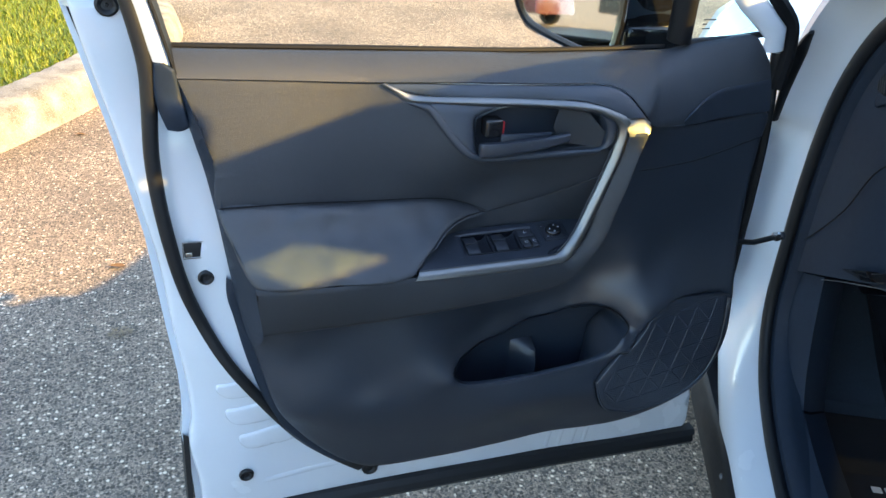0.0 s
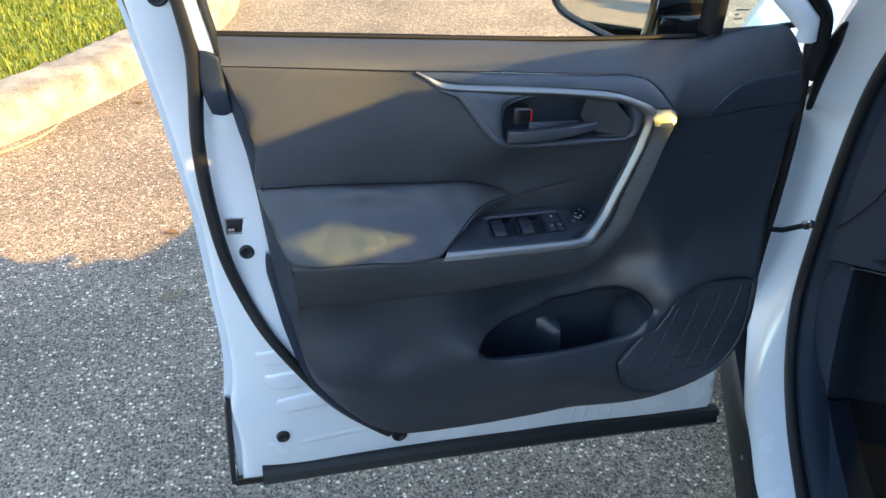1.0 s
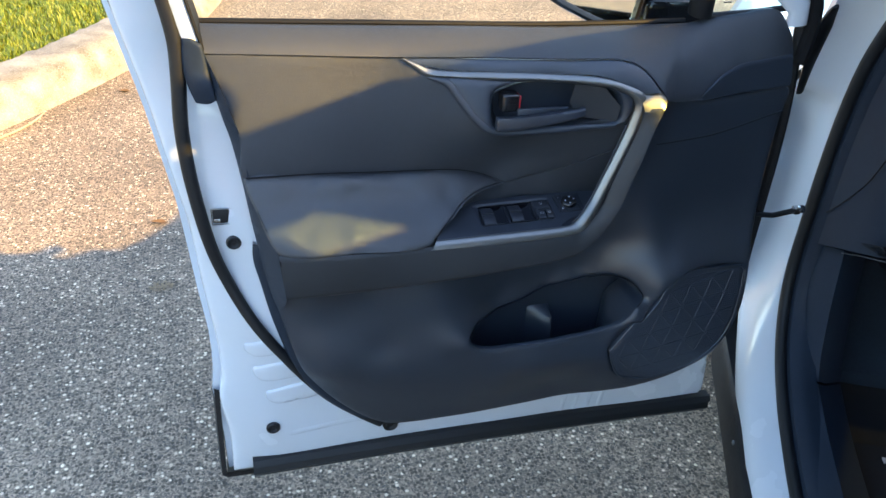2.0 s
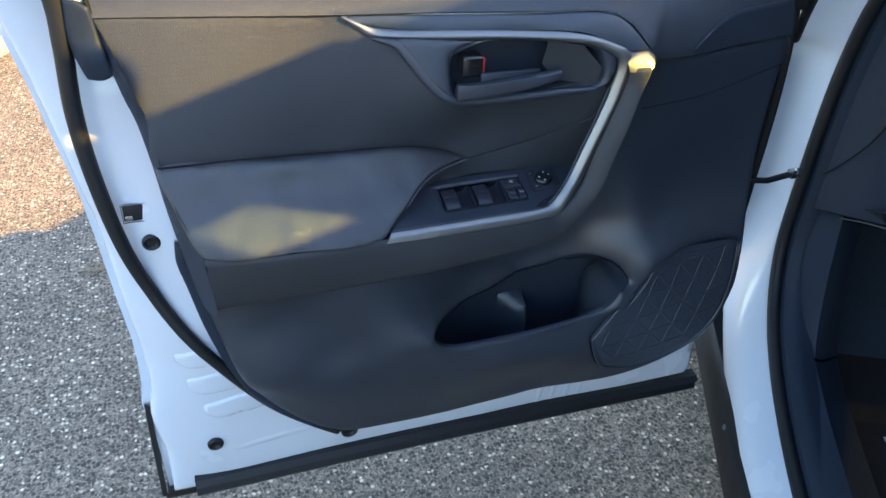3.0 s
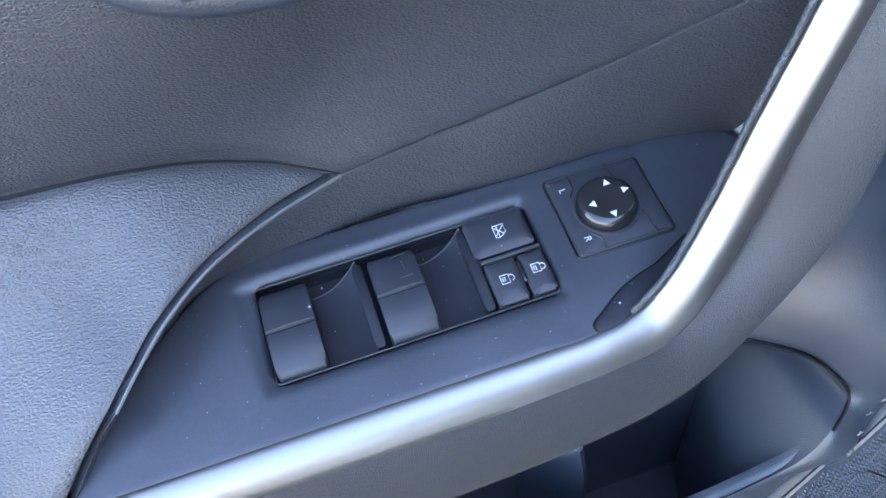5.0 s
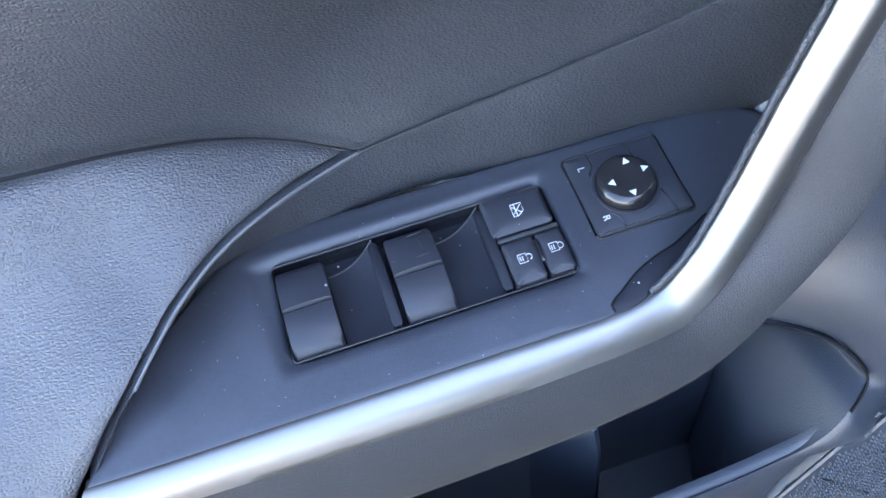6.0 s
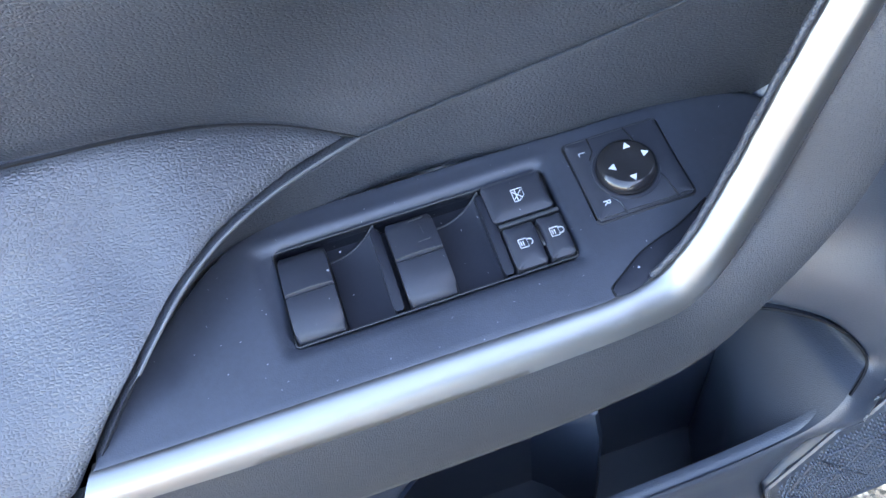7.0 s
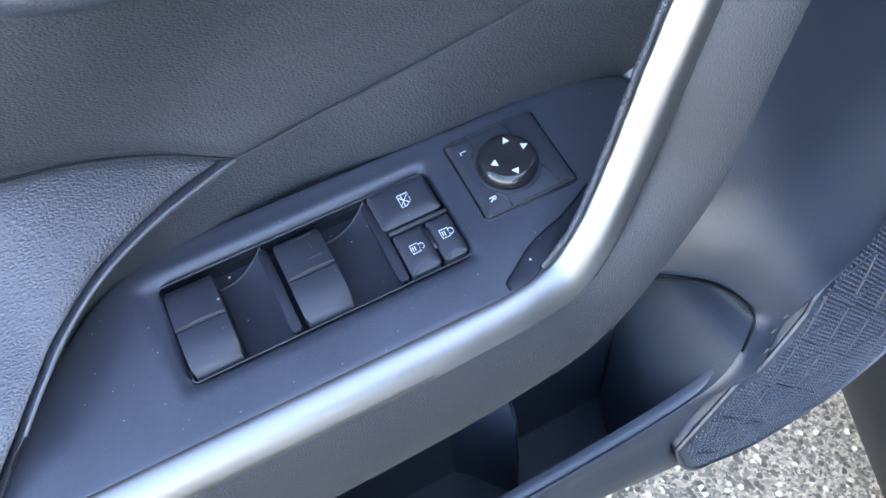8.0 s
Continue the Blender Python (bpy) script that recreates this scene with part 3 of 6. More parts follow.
# outer skin edge that shows past the flange
rows = []
for z in np.linspace(0.30, 1.10, 24):
    x = float(np.interp(z, [0.30, 0.40, 0.47, 0.52, 0.58, 0.66, 0.79, 0.93, 1.045, 1.10], [-0.076, -0.078, -0.087, -0.080, -0.082, -0.092, -0.104, -0.128, -0.153, -0.165]))
    k = 0.03 * max(0.0, min(1.0, (z - 0.5) / 0.2))
    rows.append([(x + 0.012, 0.045 + k, z), (x, 0.042 + k, z), (x - 0.002, 0.054 + k, z), (x + 0.006, 0.12 + k, z)])
hang(part("skin_edge", strip_bm(rows), WHITE))
rows = []
for z in np.linspace(0.285, 0.475, 10):
    x = float(np.interp(z, [0.285, 0.40, 0.475], [-0.084, -0.082, -0.080]))
    rows.append([(x + 0.004, 0.035, z), (x - 0.004, 0.04, z), (x - 0.008, 0.07, z), (x + 0.0, 0.13, z)])
hang(part("rear_cladding", strip_bm(rows), CLAD, None, "black plastic cladding edge"))
# pressed panels in the steel, low at the rear
for (ax, az), (bx, bz), h in (((-0.034, 0.581), (0.006, 0.588), 0.026), ((-0.024, 0.537), (0.038, 0.547), 0.030), ((-0.008, 0.490), (0.072, 0.502), 0.028)):
    ring = [(bx, bz), (ax + 0.014, az), (ax + 0.003, az - 0.003), (ax + 0.001, az - 0.012), (ax + 0.007, az - h * 0.8), (ax + 0.018, az - h), (bx + 0.016, bz - h + 0.003), (bx + 0.022, bz - 0.012)]
    panel, _ = sheet("pressed_panel", [(x, shell_y(x, z), z) for x, z in ring], WHITE, None, roll=0.004, step=0.010, lift=0.0032, thick=0.003)
    hang(panel)
line = [(x, shell_y(x, z) + 0.0003, z) for x, z in ((-0.02, 0.392), (0.03, 0.398), (0.10, 0.405), (0.15, 0.410))]
hang(part("pressed_rib", tube_bm(line, 0.005, 10, 0.2), WHITE))
for x in (0.497, 0.52, 0.545, 0.568):
    line = [(x + 0.004, shell_y(x, 0.40) + 0.0005, 0.404), (x, shell_y(x, 0.38) + 0.0005, 0.38), (x - 0.003, shell_y(x, 0.36) + 0.0005, 0.357)]
    hang(part("pressed_rib", tube_bm(line, 0.005, 10, 0.24), WHITE))
# lower rubber sill strip
rows = []
for x in np.linspace(-0.036, 0.786, 40):
    z = 0.352 + 0.006 * math.sin((x + 0.036) * 3.8)
    rows.append([(x, 0.012, z), (x, -0.004, z - 0.001), (x, -0.010, z - 0.010), (x, -0.004, z - 0.016), (x, -0.008, z - 0.026), (x, 0.002, z - 0.040), (x, 0.030, z - 0.052), (x, 0.06, z - 0.050)])
hang(part("sill_seal", strip_bm(rows), RUBBER, None, "black rubber seal along the lower edge"))
rows = [[(x, 0.014, 0.318), (x, 0.020, 0.300), (x, 0.034, 0.288), (x, 0.09, 0.286)] for x in np.linspace(-0.080, 0.79, 12)]
hang(part("sill_edge", strip_bm(rows), CLAD))
# long door seal
seal = spline(SEAL, 8, closed=False)
hang(part("door_seal", tube_bm([Vector((q.x, min(0.012, shell_y(q.x, q.z) - 0.007) if q.z < 1.09 else 0.012, q.z)) for q in seal], lambda s: 0.0105 - 0.003 * s, 10, 0.9), RUBBER, None, "black rubber weather strip"))
tail = spline([(0.171, 0.002, 0.400), (0.25, 0.006, 0.392), (0.40, 0.006, 0.406), (0.53, 0.006, 0.432), (0.66, 0.006, 0.455), (0.745, 0.006, 0.490), (0.778, 0.006, 0.55), (0.783, 0.006, 0.70), (0.775, 0.0, 0.90), (0.768, 0.01, 1.03)], 8, closed=False)
hang(part("door_seal", tube_bm(tail, 0.008, 8), RUBBER, None, "black rubber weather strip"))


def grommet(x, y, z, r):
    m = Matrix.Translation((x, y, z)) @ Matrix.Rotation(radians(90), 4, "X")
    ob = part("grommet", disc_bm([(r * 1.25, 0.0), (r * 1.2, 0.003), (r * 0.95, 0.0045), (r * 0.7, 0.0035), (r * 0.55, 0.0015), (r * 0.2, 0.0012), (r * 0.15, 0.0022), (0.0005, 0.0022)], m, 20), RUBBER, None, "round black rubber plug")
    return hang(ob)


for x, z, r in ((-0.032, 0.753, 0.0085), (0.0, 0.417, 0.0088), (0.188, 0.388, 0.0105), (-0.111, 1.089, 0.0105)):
    grommet(x, shell_y(x, z) - 0.001, z, r)
y0 = shell_y(-0.044, 0.793)
hang(part("latch_slot", box_bm((-0.056, y0 - 0.003, 0.782), (-0.032, y0 + 0.002, 0.803), 0.0015), RUBBER, None, "black latch opening"))
ring = [(-0.057, y0 - 0.003, 0.781), (-0.031, y0 - 0.003, 0.781), (-0.031, y0 - 0.003, 0.804), (-0.057, y0 - 0.003, 0.804)]
hang(part("latch_rim", tube_bm(ring, 0.0009, 6, closed=True), CHROME))
hang(part("latch_claw", box_bm((-0.0545, y0 - 0.0045, 0.784), (-0.046, y0 - 0.003, 0.790), 0.0008), CHROME, None, "steel latch claw"))
# rear window frame: white channel, black runs, end cap
rows = []
for z, x in ((1.02, -0.047), (1.09, -0.064), (1.25, -0.111), (1.42, -0.176)):
    rows.append([(x - 0.019, 0.03, z), (x - 0.017, 0.006, z), (x - 0.008, 0.002, z), (x, 0.006, z), (x + 0.003, 0.03, z)])
hang(part("window_frame", strip_bm(rows), WHITE))
rows = []
for z, x in ((1.015, -0.046), (1.09, -0.063), (1.25, -0.110), (1.42, -0.175)):
    rows.append([(x, 0.004, z), (x + 0.002, 0.002, z), (x + 0.004, 0.004, z), (x + 0.006, 0.05, z)])
hang(part("glass_run", strip_bm(rows), SEALER))
rows = []
for z, x in ((1.085, -0.150), (1.25, -0.20), (1.42, -0.27)):
    rows.append([(x - 0.02, 0.12, z), (x - 0.012, 0.075, z), (x, 0.056, z), (x + 0.03, 0.0535, z), (x + 0.068, 0.0535, z)])
hang(part("frame_skin", strip_bm(rows), WHITE))
cap, _ = sheet("end_cap", [(-0.058, 0.0, 1.036), (-0.058, 0.0, 1.036), (-0.046, -0.004, 1.028), (-0.046, -0.004, 1.028), (-0.0405, -0.007, 0.995), (-0.034, -0.008, 0.962), (-0.034, -0.008, 0.962), (-0.045, -0.005, 0.956), (-0.060, -0.001, 0.957), (-0.060, -0.001, 0.957), (-0.069, 0.003, 0.985), (-0.071, 0.004, 1.01), (-0.068, 0.004, 1.036), (-0.068, 0.004, 1.036)], DARK, None, [(-0.052, -0.010, 0.985)], roll=0.004, step=0.008, thick=0.03)
cap["label"] = "black plastic end cap at the belt line"
hang(cap)

# trim panel pieces
rows = []
for q in spline([(0.006, -0.012, 0.760), (0.004, -0.014, 0.737), (0.011, -0.016, 0.70), (0.027, -0.019, 0.623), (0.061, -0.019, 0.523), (0.121, -0.019, 0.451), (0.180, -0.018, 0.412)], 6, closed=False):
    n = Vector((-0.80, 0, -0.20 - 0.55 * max(0.0, min(1.0, (0.60 - q.z) / 0.15)))).normalized()
    w = 0.013 * min(1.0, (q.z - 0.405) / 0.03)
    rows.append([q - n * 0.012, q, q + n * w * 0.7 + Vector((0, 0.002, 0)), q + n * w + Vector((0, 0.007, 0)), q + n * w + Vector((0, 0.03, 0))])
hang(part("panel_edge", strip_bm(rows), DARK, None, "black edge of the trim panel"))
hang(part("edge_slot", tube_bm([(0.024, -0.0845, 0.775), (0.0275, -0.0835, 0.745), (0.031, -0.0835, 0.715)], 0.0014, 6), SEALER))


def loft(name, pairs, material, bulge=0.004, lip=0.010, n=8, smooth=50, lip2=None):
    """A bent strip between two edges given as pairs of places; both edges turn back."""
    a = spline([p for p, _ in pairs], n, closed=False)
    b = spline([q for _, q in pairs], n, closed=False)
    rows = []
    for p, q in zip(a, b):
        w = min(1.0, (q - p).length / 0.03)
        row = [p + Vector((0, lip, -0.001)), p + Vector((0, 0.0015, 0))]
        for t in (0.05, 0.14, 0.28, 0.45, 0.62, 0.78, 0.90, 0.96):
            row.append(p.lerp(q, t) + Vector((0, -1, 0.5)) * bulge * w * math.sin(math.pi * t) ** 0.6)
        row += [q + Vector((0, 0.0015, 0)), q + Vector((0, float(np.interp(q.z, (0.785, 0.83), (lip2, 0.02))) if lip2 else lip, 0.0))]
        rows.append(row)
    return hang(part(name, strip_bm(rows), material, None, smooth=smooth))


belt = loft("belt_trim", [((-0.058, 0.035, 1.043), (-0.056, 0.001, 1.0165)), ((0.03, 0.034, 1.040), (0.03, -0.001, 1.0132)), ((0.173, 0.033, 1.036), (0.18, -0.005, 1.0068)), ((0.297, 0.031, 1.033), (0.297, -0.016, 1.0065)), ((0.404, 0.03, 1.030), (0.40, -0.035, 1.0075)), ((0.49, 0.027, 1.031), (0.478, -0.050, 1.0085)), ((0.54, 0.024, 1.032), (0.501, -0.058, 0.9985)), ((0.58, 0.021, 1.033), (0.523, -0.074, 0.974)), ((0.605, 0.019, 1.035), (0.541, -0.066, 0.957)), ((0.63, 0.015, 1.042), (0.60, -0.042, 0.948)), ((0.675, 0.008, 1.050), (0.671, -0.031, 0.951)), ((0.718, 0.0, 1.056), (0.72, -0.030, 0.954)), ((0.746, -0.005, 1.023), (0.748, -0.029, 0.957))], HIDE)
loft("shoulder_scoop", [((0.603, -0.042, 0.9525), (0.604, -0.0415, 0.9465)), ((0.615, -0.0445, 0.970), (0.622, -0.0405, 0.9475)), ((0.630, -0.0385, 0.9795), (0.641, -0.037, 0.949)), ((0.662, -0.029, 0.991), (0.667, -0.033, 0.9505)), ((0.70, -0.0265, 0.996), (0.705, -0.0315, 0.9525)), ((0.742, -0.0235, 1.001), (0.747, -0.030, 0.9565))], PLASTIC, 0.0, 0.004)
loft("upper_garnish", [((0.197, -0.003, 1.0065), (0.205, -0.008, 1.001)), ((0.24, -0.008, 1.006), (0.25, -0.014, 0.992)), ((0.297, -0.016, 1.0050), (0.31, -0.026, 0.991)), ((0.40, -0.035, 1.0060), (0.383, -0.038, 0.990)), ((0.478, -0.050, 1.0070), (0.443, -0.055, 0.990)), ((0.500, -0.058, 0.9970), (0.469, -0.063, 0.982)), ((0.522, -0.074, 0.9725), (0.494, -0.070, 0.971))], PLASTIC, 0.002, 0.008)
insert, _ = sheet("upper_insert", INSERT, HIDE, None, [(0.10, -0.012, 0.93), (0.25, -0.018, 0.90), (0.35, -0.022, 0.88)], roll=0.0008)
hang(insert)
band, _ = sheet("edge_band", SIDEBAND, DARK, None, [], roll=0.003, step=0.01)
hang(band)
pad, _ = sheet("armrest_pad", PAD, PADHIDE, None, PAD_IN, roll=0.0055, step=0.007, soft=6e-5)
pad["label"] = "padded black vinyl armrest"
hang(pad)
# raised welt between pad, cover and insert; its pale colour is a painted highlight
welt = [(0.3386, -0.0135, 0.8272), (0.3297, -0.017, 0.8272), (0.308, -0.0265, 0.8266), (0.2867, -0.0385, 0.8240), (0.2709, -0.0500, 0.8186), (0.2589, -0.0615, 0.8123), (0.2511, -0.0695, 0.8075)]
hang(part("welt", tube_bm(spline(welt, 6, closed=False), 0.0006, 6), EDGE))
hang(part("pad_seam", tube_bm(spline([(x, y - 0.0030, z + 0.0028) for x, y, z in PAD[:8]], 8, closed=False), lambda s: 0.0012 - 0.0009 * s, 6), SEALER))
hang(part("welt", tube_bm(spline([(x, y - 0.0015, z + 0.0005) for x, y, z in CREASE], 6, closed=False), lambda s: 0.0005 - 0.0003 * s, 6), GREYP))
fascia = loft("pull_handle", [((0.023, -0.083, 0.781), (0.029, -0.084, 0.713)), ((0.118, -0.092, 0.779), (0.12, -0.088, 0.717)), ((0.216, -0.088, 0.778), (0.215, -0.092, 0.7225)), ((0.31, -0.092, 0.779), (0.313, -0.096, 0.733)), ((0.404, -0.0925, 0.7825), (0.394, -0.098, 0.743)), ((0.430, -0.0895, 0.7850), (0.434, -0.098, 0.755)), ((0.4425, -0.0875, 0.7965), (0.46, -0.098, 0.785)), ((0.457, -0.0825, 0.818), (0.478, -0.098, 0.818)), ((0.4660, -0.0795, 0.849), (0.488, -0.096, 0.85)), ((0.4800, -0.0770, 0.888), (0.500, -0.094, 0.886)), ((0.4945, -0.0750, 0.930), (0.512, -0.09, 0.926)), ((0.499, -0.080, 0.949), (0.5235, -0.0835, 0.9515)), ((0.500, -0.078, 0.953), (0.5235, -0.081, 0.9545))], GREYP, 0.003, 0.006, lip2=0.075)
fascia["label"] = "dark grey pull handle band"
pocket_curve = [(q.x, q.z) for q in spline(POCKET, 6)]


def straight_lip(x, z, y):
    """Holds the pocket's front lip to one even line."""
    w = min(max((x - 0.28) / 0.03, 0), 1) * min(max((0.572 - x) / 0.03, 0), 1) * min(max((z - 0.545) / 0.03, 0), 1) * min(max((0.614 - z) / 0.016, 0), 1)
    return y * (1 - w) + float(np.interp(x, (0.29, 0.40, 0.53, 0.57), (-0.074, -0.079, -0.081, -0.083))) * w


lower, lower_y = sheet("lower_panel", LOWER, PLASTIC, None, LOWER_IN + POCKET, holes=[pocket_curve, [(q.x, q.z) for q in spline(GRILLE, 6)]], roll=0.006, step=0.011, thick=0.025, hole_thick=0.003, bend=straight_lip, soft=6e-5)
hang(lower)
for ends in ([(0.548, 0.884), (0.60, 0.887), (0.642, 0.891), (0.69, 0.902), (0.75, 0.919)],):
    hang(part("panel_crease", tube_bm([(x, lower_y(x, z) + 0.0004, z) for x, z in ((q.x, q.z) for q in spline([(a, 0, b) for a, b in ends], 6, closed=False))], 0.0013, 6), RUBBER))
# deep pocket: its front wall hangs behind the panel's lip, its back wall lies against the door
rows = []
rim = [Vector((q.x, lower_y(q.x, q.z), q.z)) for q in spline(POCKET, 6)]
for s in (0.0, 0.03, 0.08, 0.16, 0.25, 0.35, 0.42, 0.5, 0.75, 1.0):
    row = []
    for i, q in enumerate(rim):
        w = max(0.0, min(1.0, (q.z - 0.590) / 0.036))
        w = w * w * (3 - 2 * w)
        x = q.x + (0.43 - q.x) * 0.10 * s
        z = q.z + (0.47 - q.z) * (s * (1 - w) + max(0.0, s - 0.35) / 0.65 * w)
        y = (max(q.y, lower_y(q.x, z)) + 0.006 * min(1.0, s * 12)) * (1 - w) + (q.y + (0.004 - q.y) * min(1.0, s * 2.4)) * w
        row.append(Vector((x, y + (0.0008 if s == 0 else 0), z)))
    rows.append(row + [row[0].copy()])
bm = strip_bm(rows)
bm.faces.new([bm.verts.new(q) for q in rows[-1][:-1]])
bmesh.ops.remove_doubles(bm, verts=bm.verts, dist=1e-6)
hang(part("map_pocket", bm, PLASTIC, None, "deep black door pocket", smooth=60))
# stepped wedge on the pocket's back wall
rows = []
for z, k in ((0.44, 1.0), (0.54, 1.0), (0.585, 0.95), (0.600, 0.75), (0.607, 0.3), (0.609, 0.0)):
    rows.append([(0.405, 0.004, z - 0.012), (0.416, 0.004 - 0.010 * k, z - 0.012), (0.427, 0.004 - 0.026 * k, z - 0.012), (0.435, 0.004 - 0.036 * k, z - 0.012), (0.438, 0.004 - 0.034 * k, z - 0.012), (0.440, 0.004, z - 0.012)])
hang(part("pocket_rib", strip_bm(rows), PLASTIC))
grille, grille_y = sheet("speaker_grille", GRILLE, PLASTIC, None, [(0.60, -0.086, 0.60), (0.65, -0.082, 0.62), (0.66, -0.087, 0.56), (0.59, -0.087, 0.53), (0.69, -0.078, 0.65)], roll=0.003, step=0.010, lift=0.001, thick=0.012)
grille["label"] = "perforated black speaker grille with raised lines"
hang(grille)
gp = [(q.x, q.z) for q in spline(GRILLE, 6)]
hang(part("grille_rim", tube_bm([(x, grille_y(x, z) - 0.0005, z) for x, z in gp], 0.0016, 6, closed=True), PLASTIC))
P = np.array(gp)
Q = np.roll(P, -1, axis=0)
verts, faces = [], []
z = 0.47
while z < 0.70:
    x = 0.50
    while x < 0.76:
        if inside(x, z, gp) and away(x, z, P, Q) > 0.006:
            y = grille_y(x, z) - 0.0012
            n0 = len(verts)
            r = 0.0011
            verts += [(x + r * math.cos(a), y + 0.0004, z + r * math.sin(a)) for a in (0.5, 1.55, 2.6, 3.65, 4.7, 5.75)] + [(x, y - 0.0015, z)]
            faces += [(n0 + i, n0 + (i + 1) % 6, n0 + 6) for i in range(6)]
        x += 0.0036
    z += 0.0036
me = bpy.data.meshes.new("grille_dots")
me.from_pydata(verts, [], faces)
me.materials.append(PLASTIC)
dots = hang(new("grille_dots", me))
dots["kind"] = "stuff"
# raised lines: a net of triangles with gaps at its nodes
ga, gb = Vector((0.036, 0.008)), Vector((0.011, 0.035))
for i in range(-6, 9):
    for j in range(-6, 9):
        n0 = Vector((0.60, 0.56)) + ga * i + gb * j
        for side in (ga, gb, gb - ga):
            line = [n0 + side * s for s in np.linspace(0.10, 0.90, 6)]
            if all(inside(q.x, q.y, gp) and away(q.x, q.y, P, Q) > 0.005 for q in line):
                hang(part("grille_line", tube_bm([(q.x, grille_y(q.x, q.y) - 0.0012, q.y) for q in line], 0.0009, 6), PLASTIC))
# raised badge on the panel beside the grille, as plain slanted strokes
for k in range(4):
    q = Vector((0.559, 0, 0.609)).lerp(Vector((0.5839, 0, 0.6476)), 0.10 + 0.24 * k) + Vector((-0.0045, 0, 0.0045))
    for turn, length in ((-20, 0.0042), (-75, 0.0030)):
        m = Matrix.Translation((q.x, lower_y(q.x, q.z) - 0.0003, q.z)) @ Matrix.Rotation(radians(turn), 4, "Y")
        hang(part("raised_mark", box_bm((-length / 2, -0.0005, -0.0005), (length / 2, 0.0008, 0.0005), 0.0002, 1, m), EDGE))
# dark joint round the pocket's rounded end
hang(part("pocket_joint", tube_bm(spline([(x, lower_y(x, z) - 0.0004, z) for x, _, z in POCKET[4:9]], 8, closed=False), 0.0008, 6), SEALER))

# satin silver trim that frames the handle
S_TOP = [((0.191, -0.006, 1.005), (0.193, -0.007, 1.007), (0.194, -0.005, 1.0075)), ((0.206, -0.009, 0.995), (0.208, -0.011, 0.998), (0.210, -0.009, 1.0005)), ((0.221, -0.013, 0.985), (0.224, -0.0155, 0.989), (0.227, -0.012, 0.994)), ((0.245, -0.017, 0.983), (0.246, -0.0205, 0.987), (0.247, -0.016, 0.992)), ((0.31, -0.030, 0.982), (0.31, -0.033, 0.9865), (0.31, -0.028, 0.992)), ((0.384, -0.042, 0.981), (0.384, -0.045, 0.9855), (0.384, -0.040, 0.991)), ((0.435, -0.057, 0.980), (0.437, -0.060, 0.985), (0.440, -0.057, 0.990)), ((0.462, -0.064, 0.976), (0.467, -0.068, 0.979), (0.472, -0.066, 0.983)), ((0.4865, -0.0705, 0.961), (0.493, -0.0765, 0.963), (0.500, -0.0735, 0.968)), ((0.4825, -0.0715, 0.930), (0.4895, -0.0785, 0.930), (0.4955, -0.0778, 0.931))]
S_RISE = [((0.4690, -0.0740, 0.890), (0.4755, -0.0805, 0.888), (0.4815, -0.0800, 0.8855)), ((0.4558, -0.0765, 0.857), (0.4615, -0.0828, 0.8535), (0.4675, -0.0830, 0.8490)), ((0.4424, -0.0800, 0.8255), (0.4480, -0.0860, 0.8225), (0.4542, -0.0865, 0.8179)), ((0.4293, -0.0845, 0.8065), (0.4350, -0.0905, 0.8020), (0.4414, -0.0910, 0.7969)), ((0.4190, -0.0850, 0.7950), (0.4240, -0.0915, 0.790), (0.4285, -0.0935, 0.7845))]
S_FOOT = [((0.4035, -0.0861, 0.7925), (0.4038, -0.0932, 0.7878), (0.4061, -0.0958, 0.7823)), ((0.3837, -0.0864, 0.7917), (0.3837, -0.0936, 0.7869), (0.3853, -0.0962, 0.7810)), ((0.3641, -0.0860, 0.7910), (0.3642, -0.0931, 0.7863), (0.3648, -0.0962, 0.7795)), ((0.3257, -0.0855, 0.7897), (0.3258, -0.0924, 0.7851), (0.3260, -0.0957, 0.7780)), ((0.2883, -0.0851, 0.7885), (0.2887, -0.0916, 0.7842), (0.2882, -0.0950, 0.7770)), ((0.2520, -0.0847, 0.7872), (0.2523, -0.0910, 0.7830), (0.2515, -0.0940, 0.7765)), ((0.2270, -0.0836, 0.7863), (0.2235, -0.0899, 0.7822), (0.2190, -0.0929, 0.7760))]
si, sm, so = (spline([row[k] for row in S_TOP + S_RISE + S_FOOT], 10, closed=False) for k in range(3))
rows = []
for a, m, b in zip(si, sm, so):
    back = Vector((0, 0.011, -0.004))
    out = ((m - a).cross(si[-1] - si[-2]) if a.z < 0.8 else Vector((0, -1, 0.2))).normalized()
    out = out if out.y < 0 else -out
    w = (b - a).length
    rows.append([a + back * 0.35, a - out * 0.0006, a.lerp(m, 0.10) + out * 0.0003, a.lerp(m, 0.4) + out * 0.06 * w, a.lerp(m, 0.75) + out * 0.06 * w, m + out * 0.03 * w, m.lerp(b, 0.3) + out * 0.045 * w, m.lerp(b, 0.65) + out * 0.03 * w, m.lerp(b, 0.92), b + Vector((0, 0.0012, 0)), b + back])
hang(part("silver_trim", strip_bm(rows), SATIN, None, "satin silver trim strip round the handle", smooth=75))
